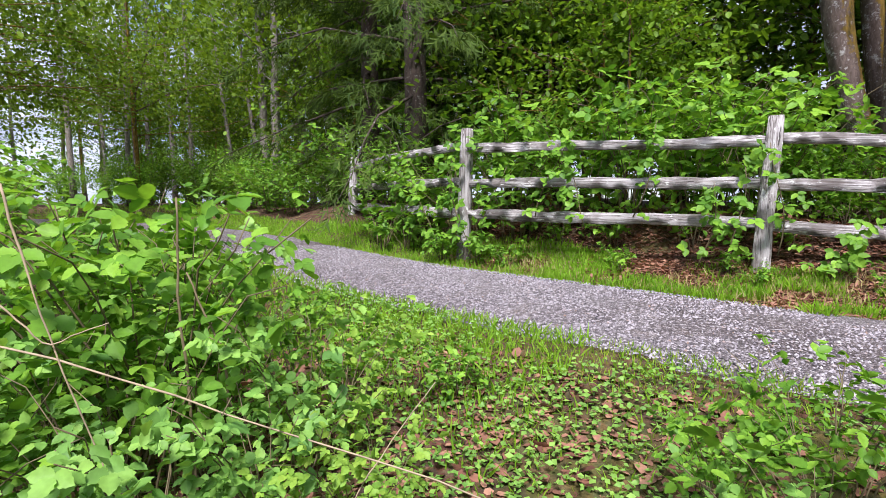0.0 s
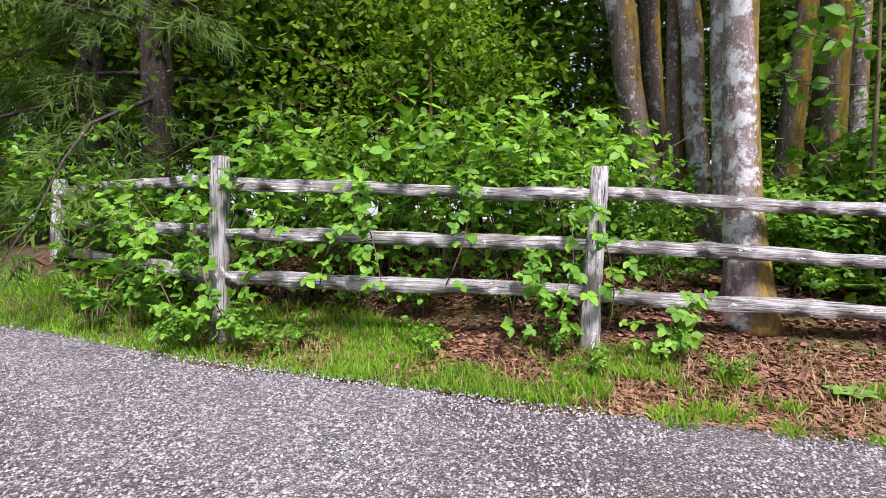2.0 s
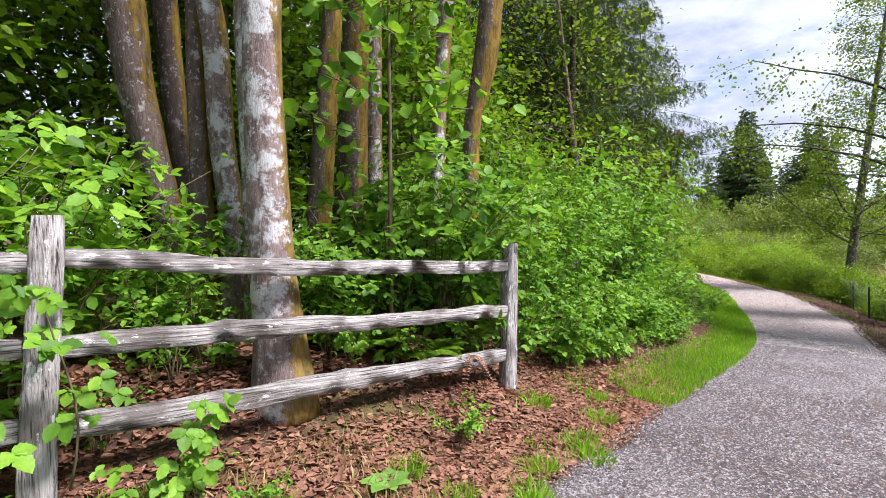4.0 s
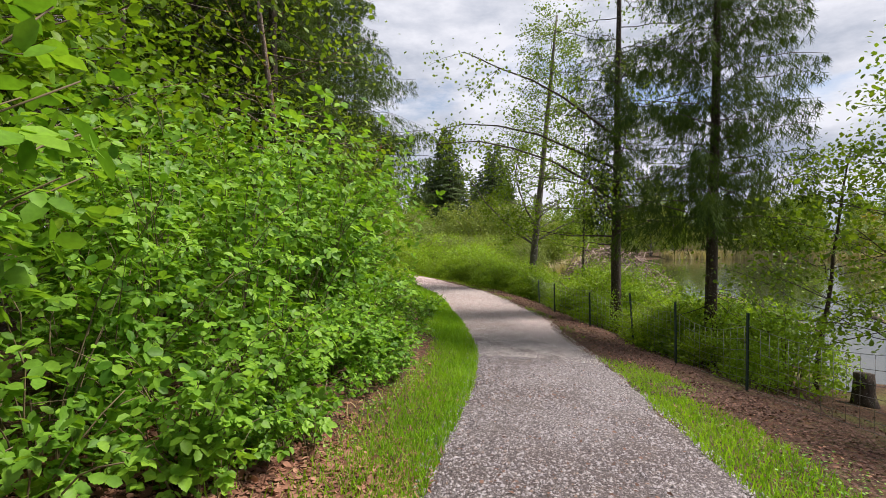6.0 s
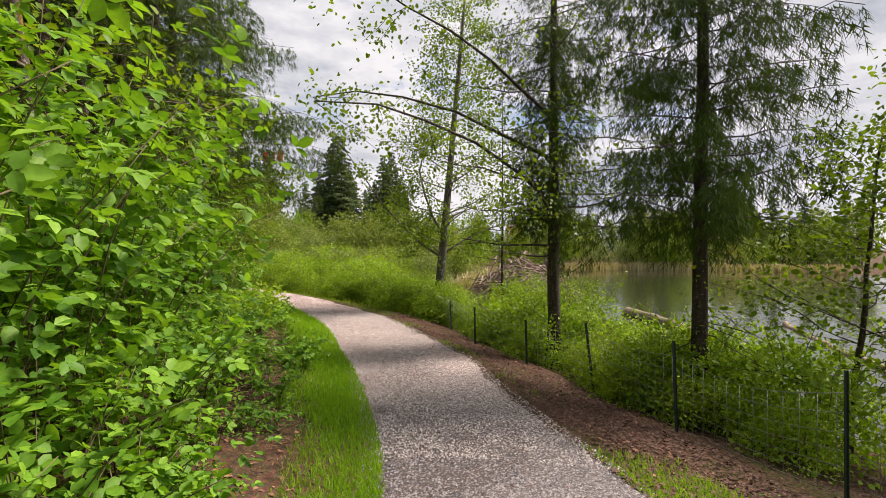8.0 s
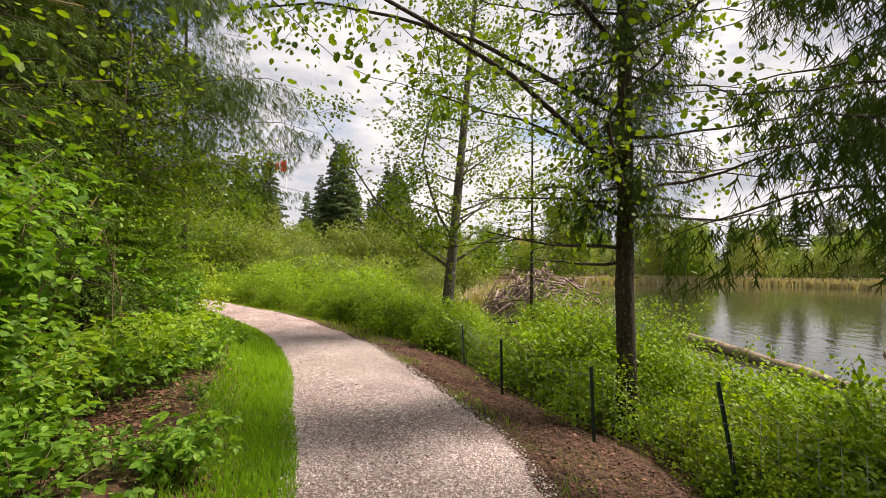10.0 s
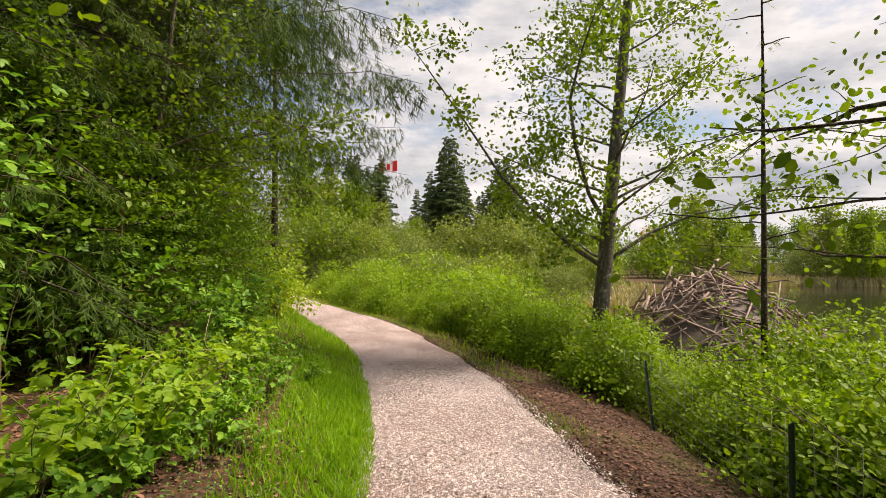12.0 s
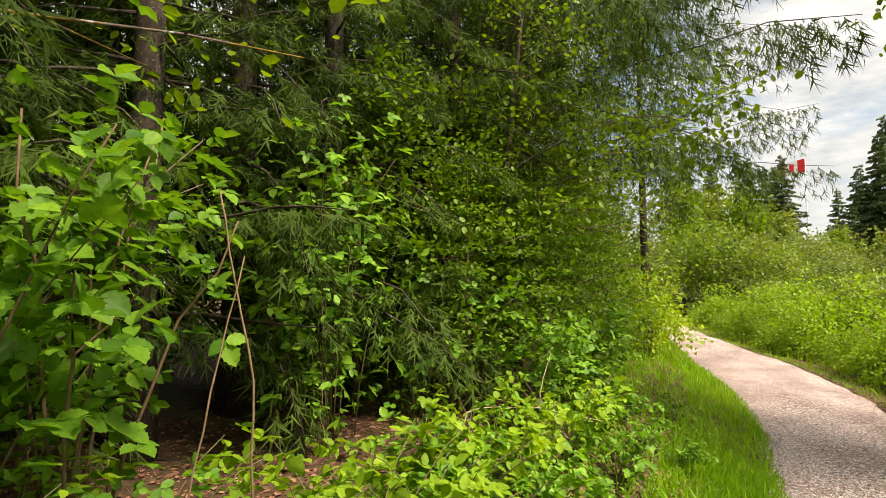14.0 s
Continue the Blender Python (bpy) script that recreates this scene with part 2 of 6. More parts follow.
def bark(name, base, dark, lichen, lichen_at, moss_at, plates=9.0):
    def build(node, link, ramp, mix, bump):
        pos = node("TexCoord")
        mp = node("Mapping")
        mp.inputs["Scale"].default_value = (1, 1, 0.32)
        link(pos.outputs["Object"], mp.inputs["Vector"])
        rough, cells = node("TexNoise", Scale=18.0, Detail=8.0, Roughness=0.7), node("TexVoronoi", Scale=plates * 3)
        cells.feature = "DISTANCE_TO_EDGE"
        pale, green, spots = node("TexNoise", Scale=3.4, Detail=10.0, Roughness=0.74), node("TexNoise", Scale=1.1, Detail=6.0, Roughness=0.7), node("TexNoise", Scale=30.0, Detail=4.0)
        for n in (rough, cells):
            link(mp.outputs[0], n.inputs["Vector"])
        link(pos.outputs["Object"], pale.inputs["Vector"])
        link(pos.outputs["Object"], spots.inputs["Vector"])
        off = node("Mapping")
        off.inputs["Location"].default_value = (3.7, 1.9, 7.3)
        off.inputs["Scale"].default_value = (1.6, 1.6, 0.45)
        link(pos.outputs["Object"], off.inputs["Vector"])
        link(off.outputs[0], green.inputs["Vector"])
        face, height = node("SeparateXYZ"), node("SeparateXYZ")
        link(node("NewGeometry").outputs["Normal"], face.inputs[0])
        link(pos.outputs["Object"], height.inputs[0])
        side, foot, sum1, sum2 = node("Math"), node("MapRange", From_Min=0.0, From_Max=1.2, To_Min=0.2, To_Max=0.0), node("Math"), node("Math")
        side.operation, sum1.operation, sum2.operation = "MULTIPLY", "ADD", "ADD"
        side.inputs[1].default_value = 0.28
        link(face.outputs["X"], side.inputs[0])
        link(height.outputs["Z"], foot.inputs["Value"])
        link(green.outputs["Fac"], sum1.inputs[0])
        link(side.outputs[0], sum1.inputs[1])
        link(sum1.outputs[0], sum2.inputs[0])
        link(foot.outputs[0], sum2.inputs[1])
        tufts_, ragged, total = node("TexNoise", Scale=14.0, Detail=8.0, Roughness=0.75), node("MapRange", From_Min=0.3, From_Max=0.7, To_Min=-0.15, To_Max=0.15), node("Math")
        total.operation = "ADD"
        link(pos.outputs["Object"], tufts_.inputs["Vector"])
        link(tufts_.outputs["Fac"], ragged.inputs["Value"])
        link(sum2.outputs[0], total.inputs[0])
        link(ragged.outputs[0], total.inputs[1])
        col = ramp(rough.outputs["Fac"], (0.35, dark), (0.65, base))
        col = mix(ramp(cells.outputs["Distance"], (0.0, (0.6, 0.6, 0.6)), (0.06, (0, 0, 0))), col, dark)
        col = mix(ramp(spots.outputs["Fac"], (0.6, (0, 0, 0)), (0.66, (0.6, 0.6, 0.6))), col, lichen)
        col = mix(ramp(pale.outputs["Fac"], (lichen_at, (0, 0, 0)), (lichen_at + 0.06, (0.85, 0.85, 0.85))), col, lichen)
        mossy = ramp(rough.outputs["Fac"], (0.35, (0.07, 0.05, 0.01)), (0.65, (0.3, 0.185, 0.025)))
        col = mix(ramp(total.outputs[0], (moss_at, (0, 0, 0)), (moss_at + 0.07, (0.92, 0.92, 0.92))), col, mossy)
        p = node("BsdfPrincipled", Roughness=0.92, Specular_IOR_Level=0.2)
        link(col, p.inputs["Base Color"])
        link(bump(rough.outputs["Fac"], 1.0, 0.02), p.inputs["Normal"])
        return p.outputs[0]
    return material(name, build)


def plain(name, color, rough=0.7, metal=0.0, spread=0.25, scale=20.0, relief=0.2):
    def build(node, link, ramp, mix, bump):
        pos, n = node("TexCoord"), node("TexNoise", Scale=scale, Detail=6.0, Roughness=0.65)
        link(pos.outputs["Object"], n.inputs["Vector"])
        lo, hi = tuple(c * (1 - spread) for c in color), tuple(min(1, c * (1 + spread)) for c in color)
        p = node("BsdfPrincipled", Roughness=rough, Metallic=metal)
        link(ramp(n.outputs["Fac"], (0.35, lo), (0.65, hi)), p.inputs["Base Color"])
        link(bump(n.outputs["Fac"], relief, 0.01), p.inputs["Normal"])
        return p.outputs[0]
    return material(name, build)


def water_build(node, link, ramp, mix, bump):
    pos = node("TexCoord")
    mp = node("Mapping")
    mp.inputs["Scale"].default_value = (0.5, 1.4, 1)
    mp.inputs["Rotation"].default_value = (0, 0, 1.2)
    link(pos.outputs["Object"], mp.inputs["Vector"])
    n = node("TexNoise", Scale=2.2, Detail=4.0)
    link(mp.outputs[0], n.inputs["Vector"])
    p = node("BsdfPrincipled", Base_Color=(0.028, 0.03, 0.018, 1), Roughness=0.06, IOR=1.33)
    p.inputs["Specular IOR Level"].default_value = 0.6
    link(bump(n.outputs["Fac"], 0.25, 0.06), p.inputs["Normal"])
    return p.outputs[0]


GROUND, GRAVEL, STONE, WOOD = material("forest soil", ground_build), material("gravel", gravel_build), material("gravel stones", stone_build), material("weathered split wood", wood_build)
WATER, STONE_LIT = material("pond water", water_build), material("sunlit tan gravel stones", lit_tan_stone_build)
BARK_WHITE = bark("lichen bark", (0.34, 0.26, 0.245), (0.13, 0.095, 0.085), (0.62, 0.62, 0.63), 0.505, 0.56)
BARK_BROWN = bark("brown bark", (0.2, 0.15, 0.13), (0.085, 0.06, 0.05), (0.5, 0.48, 0.47), 0.57, 0.53)
BARK_MOSS = bark("mossy bark", (0.2, 0.16, 0.13), (0.08, 0.06, 0.05), (0.5, 0.48, 0.46), 0.62, 0.33)
BARK_ALDER = bark("alder bark", (0.27, 0.24, 0.21), (0.11, 0.095, 0.08), (0.52, 0.5, 0.46), 0.57, 1.2)
BARK_BIRCH = bark("speckled birch bark", (0.19, 0.165, 0.145), (0.065, 0.055, 0.05), (0.44, 0.43, 0.4), 0.58, 1.2)
BARK_DARK = bark("dark conifer bark", (0.1, 0.075, 0.06), (0.035, 0.026, 0.022), (0.25, 0.25, 0.22), 0.7, 1.2)
STEM_RED = plain("reddish canes", (0.2, 0.12, 0.07))
STEM_GREEN = plain("green brown stems", (0.13, 0.1, 0.05))
STEM_DRY = plain("dry canes", (0.33, 0.25, 0.16))
STICK_WOOD = plain("peeled sticks", (0.23, 0.16, 0.13), scale=8.0, spread=0.45)
MUD = plain("lodge mud", (0.08, 0.06, 0.045))
DEADWOOD = plain("sodden log", (0.17, 0.12, 0.075), scale=9.0, spread=0.5, relief=0.6)
POST_GREEN = plain("green painted steel", (0.03, 0.055, 0.04), 0.55, 0.3)
WIRE = plain("galvanised wire", (0.34, 0.34, 0.32), 0.5, 0.8)
RED, WHITE, POLE = plain("red flag cloth", (0.7, 0.02, 0.03), 0.8), plain("white cloth", (0.8, 0.8, 0.78), 0.8, spread=0.05), plain("white pole paint", (0.7, 0.7, 0.7), 0.5, spread=0.05)


# ---- mesh helpers ----
rng = np.random.default_rng(7)


def mesh_of(name, verts, faces, mat, smooth=False):
    me = bpy.data.meshes.new(name)
    verts, faces = np.asarray(verts, np.float32), np.asarray(faces, np.int32)
    k = faces.shape[1]
    me.vertices.add(len(verts))
    me.vertices.foreach_set("co", verts.ravel())
    me.loops.add(faces.size)
    me.loops.foreach_set("vertex_index", faces.ravel())
    me.polygons.add(len(faces))
    me.polygons.foreach_set("loop_start", np.arange(0, faces.size, k, dtype=np.int32))
    me.update(calc_edges=True)
    me.validate()
    if smooth:
        me.polygons.foreach_set("use_smooth", np.ones(len(me.polygons), bool))
    me.materials.append(mat)
    return me


def child(name, me, parent, label=""):
    ob = new(name, me)
    ob.parent = parent
    return tagged(ob, label)


def unit(v):
    return v / np.maximum(np.linalg.norm(v, axis=-1, keepdims=True), 1e-6)


# leaf outlines: along, across, lift
LEAF_FINE = (np.array([(0, 0, 0), (.3, 0, .03), (.68, 0, .02), (1, 0, -.1), (.18, .27, .07), (.5, .36, .09), (.8, .18, 0), (.18, -.27, .07), (.5, -.36, .09), (.8, -.18, 0)]),
             np.array([(0, 1, 4), (1, 5, 4), (1, 2, 5), (2, 6, 5), (2, 3, 6), (0, 7, 1), (1, 7, 8), (1, 8, 2), (2, 8, 9), (2, 9, 3)]))
TEETH = [(.06, .17, .05), (.2, .31, .08), (.27, .27, .06), (.41, .39, .09), (.49, .32, .06), (.63, .33, .05), (.69, .25, .03), (.81, .21, .0), (.86, .13, -.03)]
LEAF_SERR = (np.array([(.42, 0, -.03), (0, 0, 0)] + TEETH + [(1, 0, -.1)] + [(a, -b, c) for a, b, c in TEETH[::-1]]), np.array([(0, k + 1, k) for k in range(1, 20)] + [(0, 1, 20)]))
LEAF_MID = (np.array([(0, 0, 0), (.45, 0, -.03), (1, 0, -.12), (.22, .28, .06), (.64, .29, .05), (.22, -.28, .06), (.64, -.29, .05)]), np.array([(0, 1, 3), (3, 1, 4), (4, 1, 2), (0, 5, 1), (5, 6, 1), (6, 2, 1)]))
LEAF_ROUND = (np.array([(0, 0, 0), (.25, .3, .05), (.7, .3, .04), (1, 0, -.06), (.7, -.3, .04), (.25, -.3, .05)]), np.array([(0, 3, 2), (0, 2, 1), (0, 4, 3), (0, 5, 4)]))
LEAF_FAR = (np.array([(0, 0, 0), (.45, .34, .05), (1, 0, -.06), (.45, -.34, .05)]), np.array([(0, 2, 1), (0, 3, 2)]))
TWIG = (np.array([(0, .025, 0), (0, -.025, 0), (1, 0, -.08), (.12, .02, 0), (.26, .0, 0), (.62, .34, -.04), (.3, 0, 0), (.42, -.02, 0), (.8, -.3, -.06), (.05, 0, 0), (.16, -.02, 0), (.45, -.3, -.03)]),
        np.array([(0, 1, 2), (3, 4, 5), (6, 7, 8), (9, 10, 11)]))


def leafage(p, axis, normal, size, shape):
    axis = unit(axis)
    side = unit(np.cross(normal, axis))
    up = np.cross(axis, side)
    tv, tf = shape
    v = p[:, None] + size[:, None, None] * (tv[None, :, :1] * axis[:, None] + tv[None, :, 1:2] * side[:, None] + tv[None, :, 2:] * up[:, None])
    f = tf[None] + (np.arange(len(p)) * len(tv))[:, None, None]
    return v.reshape(-1, 3), f.reshape(-1, 3)


def trifoliate(p, axis, normal, size, shape):
    axis = unit(axis)
    side = unit(np.cross(normal, axis))
    parts_p, parts_a = [p + axis * size[:, None] * .25], [axis]
    for s in (1, -1):
        parts_p.append(p + axis * size[:, None] * .12)
        parts_a.append(axis * .35 + side * s)
    return leafage(np.concatenate(parts_p), np.concatenate(parts_a), np.concatenate([normal] * 3), np.concatenate([size, size * .85, size * .85]), shape)


def tube(points, radii, sides=8, rough=0.0, r=rng):
    points, radii = np.asarray(points, float), np.asarray(radii, float)
    tangent = unit(np.gradient(points, axis=0))
    ref = np.where(np.abs(tangent[:, 2:3]) > .9, [[1., 0, 0]], [[0, 0, 1.]])
    a = unit(np.cross(tangent, ref))
    b = np.cross(tangent, a)
    ang = np.linspace(0, 2 * np.pi, sides, endpoint=False)
    wob = 1 + rough * r.standard_normal((len(points), sides))
    v = points[:, None] + (radii[:, None] * wob)[..., None] * (np.cos(ang)[None, :, None] * a[:, None] + np.sin(ang)[None, :, None] * b[:, None])
    n = len(points)
    i, j = np.meshgrid(np.arange(n - 1), np.arange(sides), indexing="ij")
    j2 = (j + 1) % sides
    q = np.stack([i * sides + j, i * sides + j2, (i + 1) * sides + j2, (i + 1) * sides + j], -1).reshape(-1, 4)
    f = np.concatenate([q[:, [0, 1, 2]], q[:, [0, 2, 3]]])
    cap = [[(n - 1) * sides, (n - 1) * sides + k, (n - 1) * sides + k + 1] for k in range(1, sides - 1)] + [[0, k + 1, k] for k in range(1, sides - 1)]
    return v.reshape(-1, 3), np.concatenate([f, np.array(cap)])


def join(pieces):
    vs, fs, o = [], [], 0
    for v, f in pieces:
        vs.append(v)
        fs.append(np.asarray(f) + o)
        o += len(v)
    return np.concatenate(vs), np.concatenate(fs)


# ---- plan: path edges and ground height ----
NX = np.array([(-40, 5), (-18, 6.6), (-13, 6.7), (-8.5, 5.95), (-4.65, 4.95), (-2.7, 4.6), (-1.4, 4.42), (-.4, 4.22), (.5, 4.08), (1.3, 4.07), (2.6, 4.2), (3.3, 4.3), (6.2, 4.85), (7.7, 5.1), (10.3, 5.75),
               (13.1, 6.85), (15.2, 7.9), (16.6, 8.5), (18.2, 9.45), (20.4, 10.8), (22.5, 12.5), (24.3, 14.4), (28, 17.9), (31.6, 21.4), (60, 52)])
SX = np.array([(-40, 2.6), (-18, 4.2), (-13, 4.5), (-8.5, 4.1), (-5.5, 3.5), (-3.8, 3.1), (-3, 2.9), (-1.7, 2.6), (-1, 2.48), (0, 2.4), (1, 2.1), (2.5, 1.95), (4.5, 2.3), (6.8, 2.9), (9.4, 3.45),
               (10.9, 3.95), (13, 4.72), (14.6, 5.2), (15.5, 5.7), (16.6, 6.3), (18.2, 7.2), (20.4, 8.45), (22.7, 10.2), (24, 11.1), (26.2, 13.1), (28.3, 15.6), (31, 18.6), (60, 49)])
ZX = np.array([(-60, 1.3), (-9, 1.1), (-5.7, 1.0), (-2.8, .78), (0, .70), (3.6, .54), (8.5, .22), (10, .12), (12, .04), (16, .03), (18, .06), (22.5, 0), (26, 0), (33, -.05), (60, -.1)])


def eased(table, x):
    return sum(np.interp(x + d, table[:, 0], table[:, 1]) for d in (-.6, -.3, 0, .3, .6)) / 5


def north(x):
    return eased(NX, x)


def south(x):
    return eased(SX, x)


def smooth(t):
    t = np.clip(t, 0, 1)
    return t * t * (3 - 2 * t)


def pond(x, y):
    return np.hypot((x - 40) / 34, (y + 13) / 20)


def path_z(x):
    return eased(ZX, x)


WATER_Z = -.7


def ground_z(x, y):
    x, y = np.asarray(x, float), np.asarray(y, float)
    zp = path_z(x)
    dn, ds = np.maximum(y - north(x), 0), np.maximum(south(x) - y, 0)
    z = zp + .3 * smooth(dn / 1.5) + .03 * np.minimum(dn, 12)
    z = z + .26 * smooth((dn - .9) / .6) * smooth((x + 7) / 2) * (1 - smooth((x - 3.2) / 1.2))
    z = z - .17 * np.minimum(ds, 3.2) * (1 - smooth((x - 2) / 5)) - .1 * np.minimum(ds, 3) * smooth((x - 2) / 5)
    q = pond(x, y)
    w = smooth((q - 1) / .18)
    z = np.where(q > 1, WATER_Z + (z - WATER_Z) * w, WATER_Z - .7 * smooth((1 - q) / .2))
    bumps = .025 * np.sin(x * 2.3 + 1.7 * np.sin(y * 1.1)) * np.sin(y * 2.9 + x * .6)
    return z + bumps * smooth((dn + ds) / .5)


def gz(x, y):
    return float(ground_z(x, y))


# ---- ground, path, water ----
def spaced(lo, hi, step, far):
    inner = np.arange(lo, hi + 1e-6, step)
    grow = np.cumsum(step * 1.28 ** np.arange(1, 28))
    grow = grow[grow < far]
    return np.concatenate([lo - grow[::-1], inner, hi + grow])


gx, gy = spaced(-14, 34, .2, 900), spaced(-4, 24, .2, 900)
mx, my = np.meshgrid(gx, gy, indexing="ij")
mz = ground_z(mx, my) + 0.0
on = (my < north(mx)) & (my > south(mx))
mz = np.where(on, mz - .05, mz)
ii, jj = np.meshgrid(np.arange(len(gx) - 1), np.arange(len(gy) - 1), indexing="ij")
n_y = len(gy)
quads = np.stack([ii * n_y + jj, (ii + 1) * n_y + jj, (ii + 1) * n_y + jj + 1, ii * n_y + jj + 1], -1).reshape(-1, 4)
tagged(new("ground", mesh_of("ground", np.stack([mx, my, mz], -1).reshape(-1, 3), quads, GROUND, True)), "brown forest soil with leaf litter and moss", "ground", kind="structure")

px = np.arange(-20, 45, .16)
across = np.linspace(0, 1, 15)
er = np.random.default_rng(61)
wig_n = .07 * np.sin(px * 2.1) * np.sin(px * .9 + 1) + np.convolve(er.normal(0, .07, len(px)), (.25, .5, .25), "same")
wig_s = .07 * np.sin(px * 1.7 + 2) * np.sin(px * .8) + np.convolve(er.normal(0, .07, len(px)), (.25, .5, .25), "same")
yn, ys = north(px) + wig_n + .05, south(px) + wig_s - .05
pX = np.repeat(px[:, None], 15, 1)
pY = ys[:, None] + (yn - ys)[:, None] * across[None]
pZ = path_z(pX) + .035 * (1 - (2 * across[None] - 1) ** 2) + .006 * np.sin(pX * 7) * np.sin(pY * 6)
pZ[:, 0] -= .06
pZ[:, -1] -= .06
ii, jj = np.meshgrid(np.arange(len(px) - 1), np.arange(14), indexing="ij")
quads = np.stack([ii * 15 + jj, (ii + 1) * 15 + jj, (ii + 1) * 15 + jj + 1, ii * 15 + jj + 1], -1).reshape(-1, 4)
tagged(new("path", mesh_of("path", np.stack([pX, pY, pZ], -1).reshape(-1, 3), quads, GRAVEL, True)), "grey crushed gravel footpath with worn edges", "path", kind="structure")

ang = np.linspace(0, 2 * np.pi, 96, endpoint=False)
wv = np.stack([40 + 37 * np.cos(ang), -13 + 23 * np.sin(ang), np.full(96, WATER_Z)], -1)
wv = np.concatenate([wv, [[40, -13, WATER_Z]]])
tagged(new("pond_water", mesh_of("pond_water", wv, np.array([(i, (i + 1) % 96, 96) for i in range(96)]), WATER)), "still dark pond reflecting the cloudy sky", "pond", kind="structure")


# ---- plants ----
def canes(r, n, height, radius, arch=.35, base=.25, thick=.006):
    stems, tips = [], []
    for _ in range(n):
        a, h, rad = r.uniform(0, 2 * np.pi), height * r.uniform(.6, 1.05), radius * r.uniform(.35, 1.05)
        b = r.uniform(0, base) * radius
        s = np.linspace(0, 1, 7)
        d = np.array([math.cos(a), math.sin(a)])
        pts = np.stack([d[0] * (b + rad * s ** 1.5), d[1] * (b + rad * s ** 1.5), h * (s * (1 + arch) - arch * s ** 2.4)], -1)
        pts += r.normal(0, .03 * radius, pts.shape) * s[:, None]
        pts[0, 2] = -.06
        stems.append(tube(pts, np.linspace(thick, thick * .4, 7), 4))
        tips.append(pts)
    return stems, tips


def along(r, curves, n, lo=.2, spread=.1):
    k = r.integers(0, len(curves), n)
    s = lo + (1 - lo) * r.random(n) ** .8
    c = np.array(curves)[k]
    f = s * (c.shape[1] - 1)
    i = np.minimum(f.astype(int), c.shape[1] - 2)
    w = (f - i)[:, None]
    idx = np.arange(n)
    p = c[idx, i] * (1 - w) + c[idx, i + 1] * w
    t = c[idx, i + 1] - c[idx, i]
    return p + r.normal(0, spread, (n, 3)), t


def shrub(name, label, seed, height, radius, n_canes, n_leaves, size, mat, shape=LEAF_MID, triple=True, lo=.2, spread=.1, stem=STEM_GREEN, category="shrub", flat=.4, arch=.35, thick=.006):
    r = np.random.default_rng(seed)
    root = new(name)
    stems, curves = canes(r, n_canes, height, radius, arch, thick=thick)
    tagged(child("cane_growth", mesh_of("cane_growth", *join(stems), stem), root), kind="stuff")
    p, t = along(r, curves, n_leaves, lo, spread)
    p[:, 2] = np.maximum(p[:, 2], .03)
    out = np.concatenate([p[:, :2], np.zeros((n_leaves, 1))], 1)
    axis = unit(out) * .8 + r.normal(0, .6, (n_leaves, 3)) + np.array([0, 0, -.15])
    normal = unit(np.array([0, 0, 1.]) + unit(out) * .35 + r.normal(0, flat, (n_leaves, 3)))
    sz = size * r.uniform(.55, 1.2, n_leaves)
    v, f = (trifoliate if triple else leafage)(p, axis, normal, sz, shape)
    tagged(child("foliage", mesh_of("foliage", v, f, mat), root), kind="stuff")
    return tagged(root, label, category)


def mound(name, label, seed, height, radius, n_lobes, n_leaves, size, mat, shape, stem=STEM_GREEN, lobe=.42, shoots=.14):
    """A rounded shrub of leafy lobes, with stems inside and a few shoots that stand out."""
    r = np.random.default_rng(seed)
    root = new(name)
    stems, curves = canes(r, 12, height * 1.05, radius, .3, thick=.007 * max(1.0, height / 1.6))
    tagged(child("cane_growth", mesh_of("cane_growth", *join(stems), stem), root), kind="stuff")
    a = np.arange(n_lobes) * 2.39996 + r.uniform(-.5, .5, n_lobes)
    q = np.sqrt((np.arange(n_lobes) + .4) / n_lobes)
    size_l = lobe * radius * r.uniform(.7, 1.3, n_lobes)
    cz = np.maximum(height * (1 - .72 * q ** 1.7) * r.uniform(.75, 1.1, n_lobes) - size_l * .8, size_l * .45)
    c = np.stack([np.cos(a) * q * radius * .85, np.sin(a) * q * radius * .85, cz], -1)
    k = r.choice(n_lobes, n_leaves, p=size_l ** 2 / np.sum(size_l ** 2))
    d = unit(r.normal(0, 1, (n_leaves, 3)) + np.array([0, 0, .45]))
    p = c[k] + d * (size_l[k] * np.clip(r.normal(.92, .16, n_leaves), .3, 1.3))[:, None] * np.array([1.1, 1.1, .9])
    m = int(n_leaves * shoots)
    ps, ts = along(r, curves, m, .35, .07)
    p[:m] = ps
    p[:, 2] = np.maximum(p[:, 2], .03)
    axis = d * .7 + r.normal(0, .6, (n_leaves, 3)) + np.array([0, 0, -.2])
    normal = unit(np.array([0, 0, .75]) + d * .8 + r.normal(0, .35, (n_leaves, 3)))
    v, f = leafage(p, axis, normal, size * r.uniform(.55, 1.25, n_leaves), shape)
    tagged(child("foliage", mesh_of("foliage", v, f, mat), root), kind="stuff")
    return tagged(root, label, "shrub")


def limb_curve(r, start, direction, length, rise, segs=6, wander=.06):
    s = np.linspace(0, 1, segs)
    d = unit(np.asarray(direction, float))
    pts = np.asarray(start)[None] + d[None] * (length * s)[:, None]
    pts[:, 2] += rise * length * s ** 2
    pts[1:] += r.normal(0, wander * length / segs, (segs - 1, 3)).cumsum(0)
    return pts


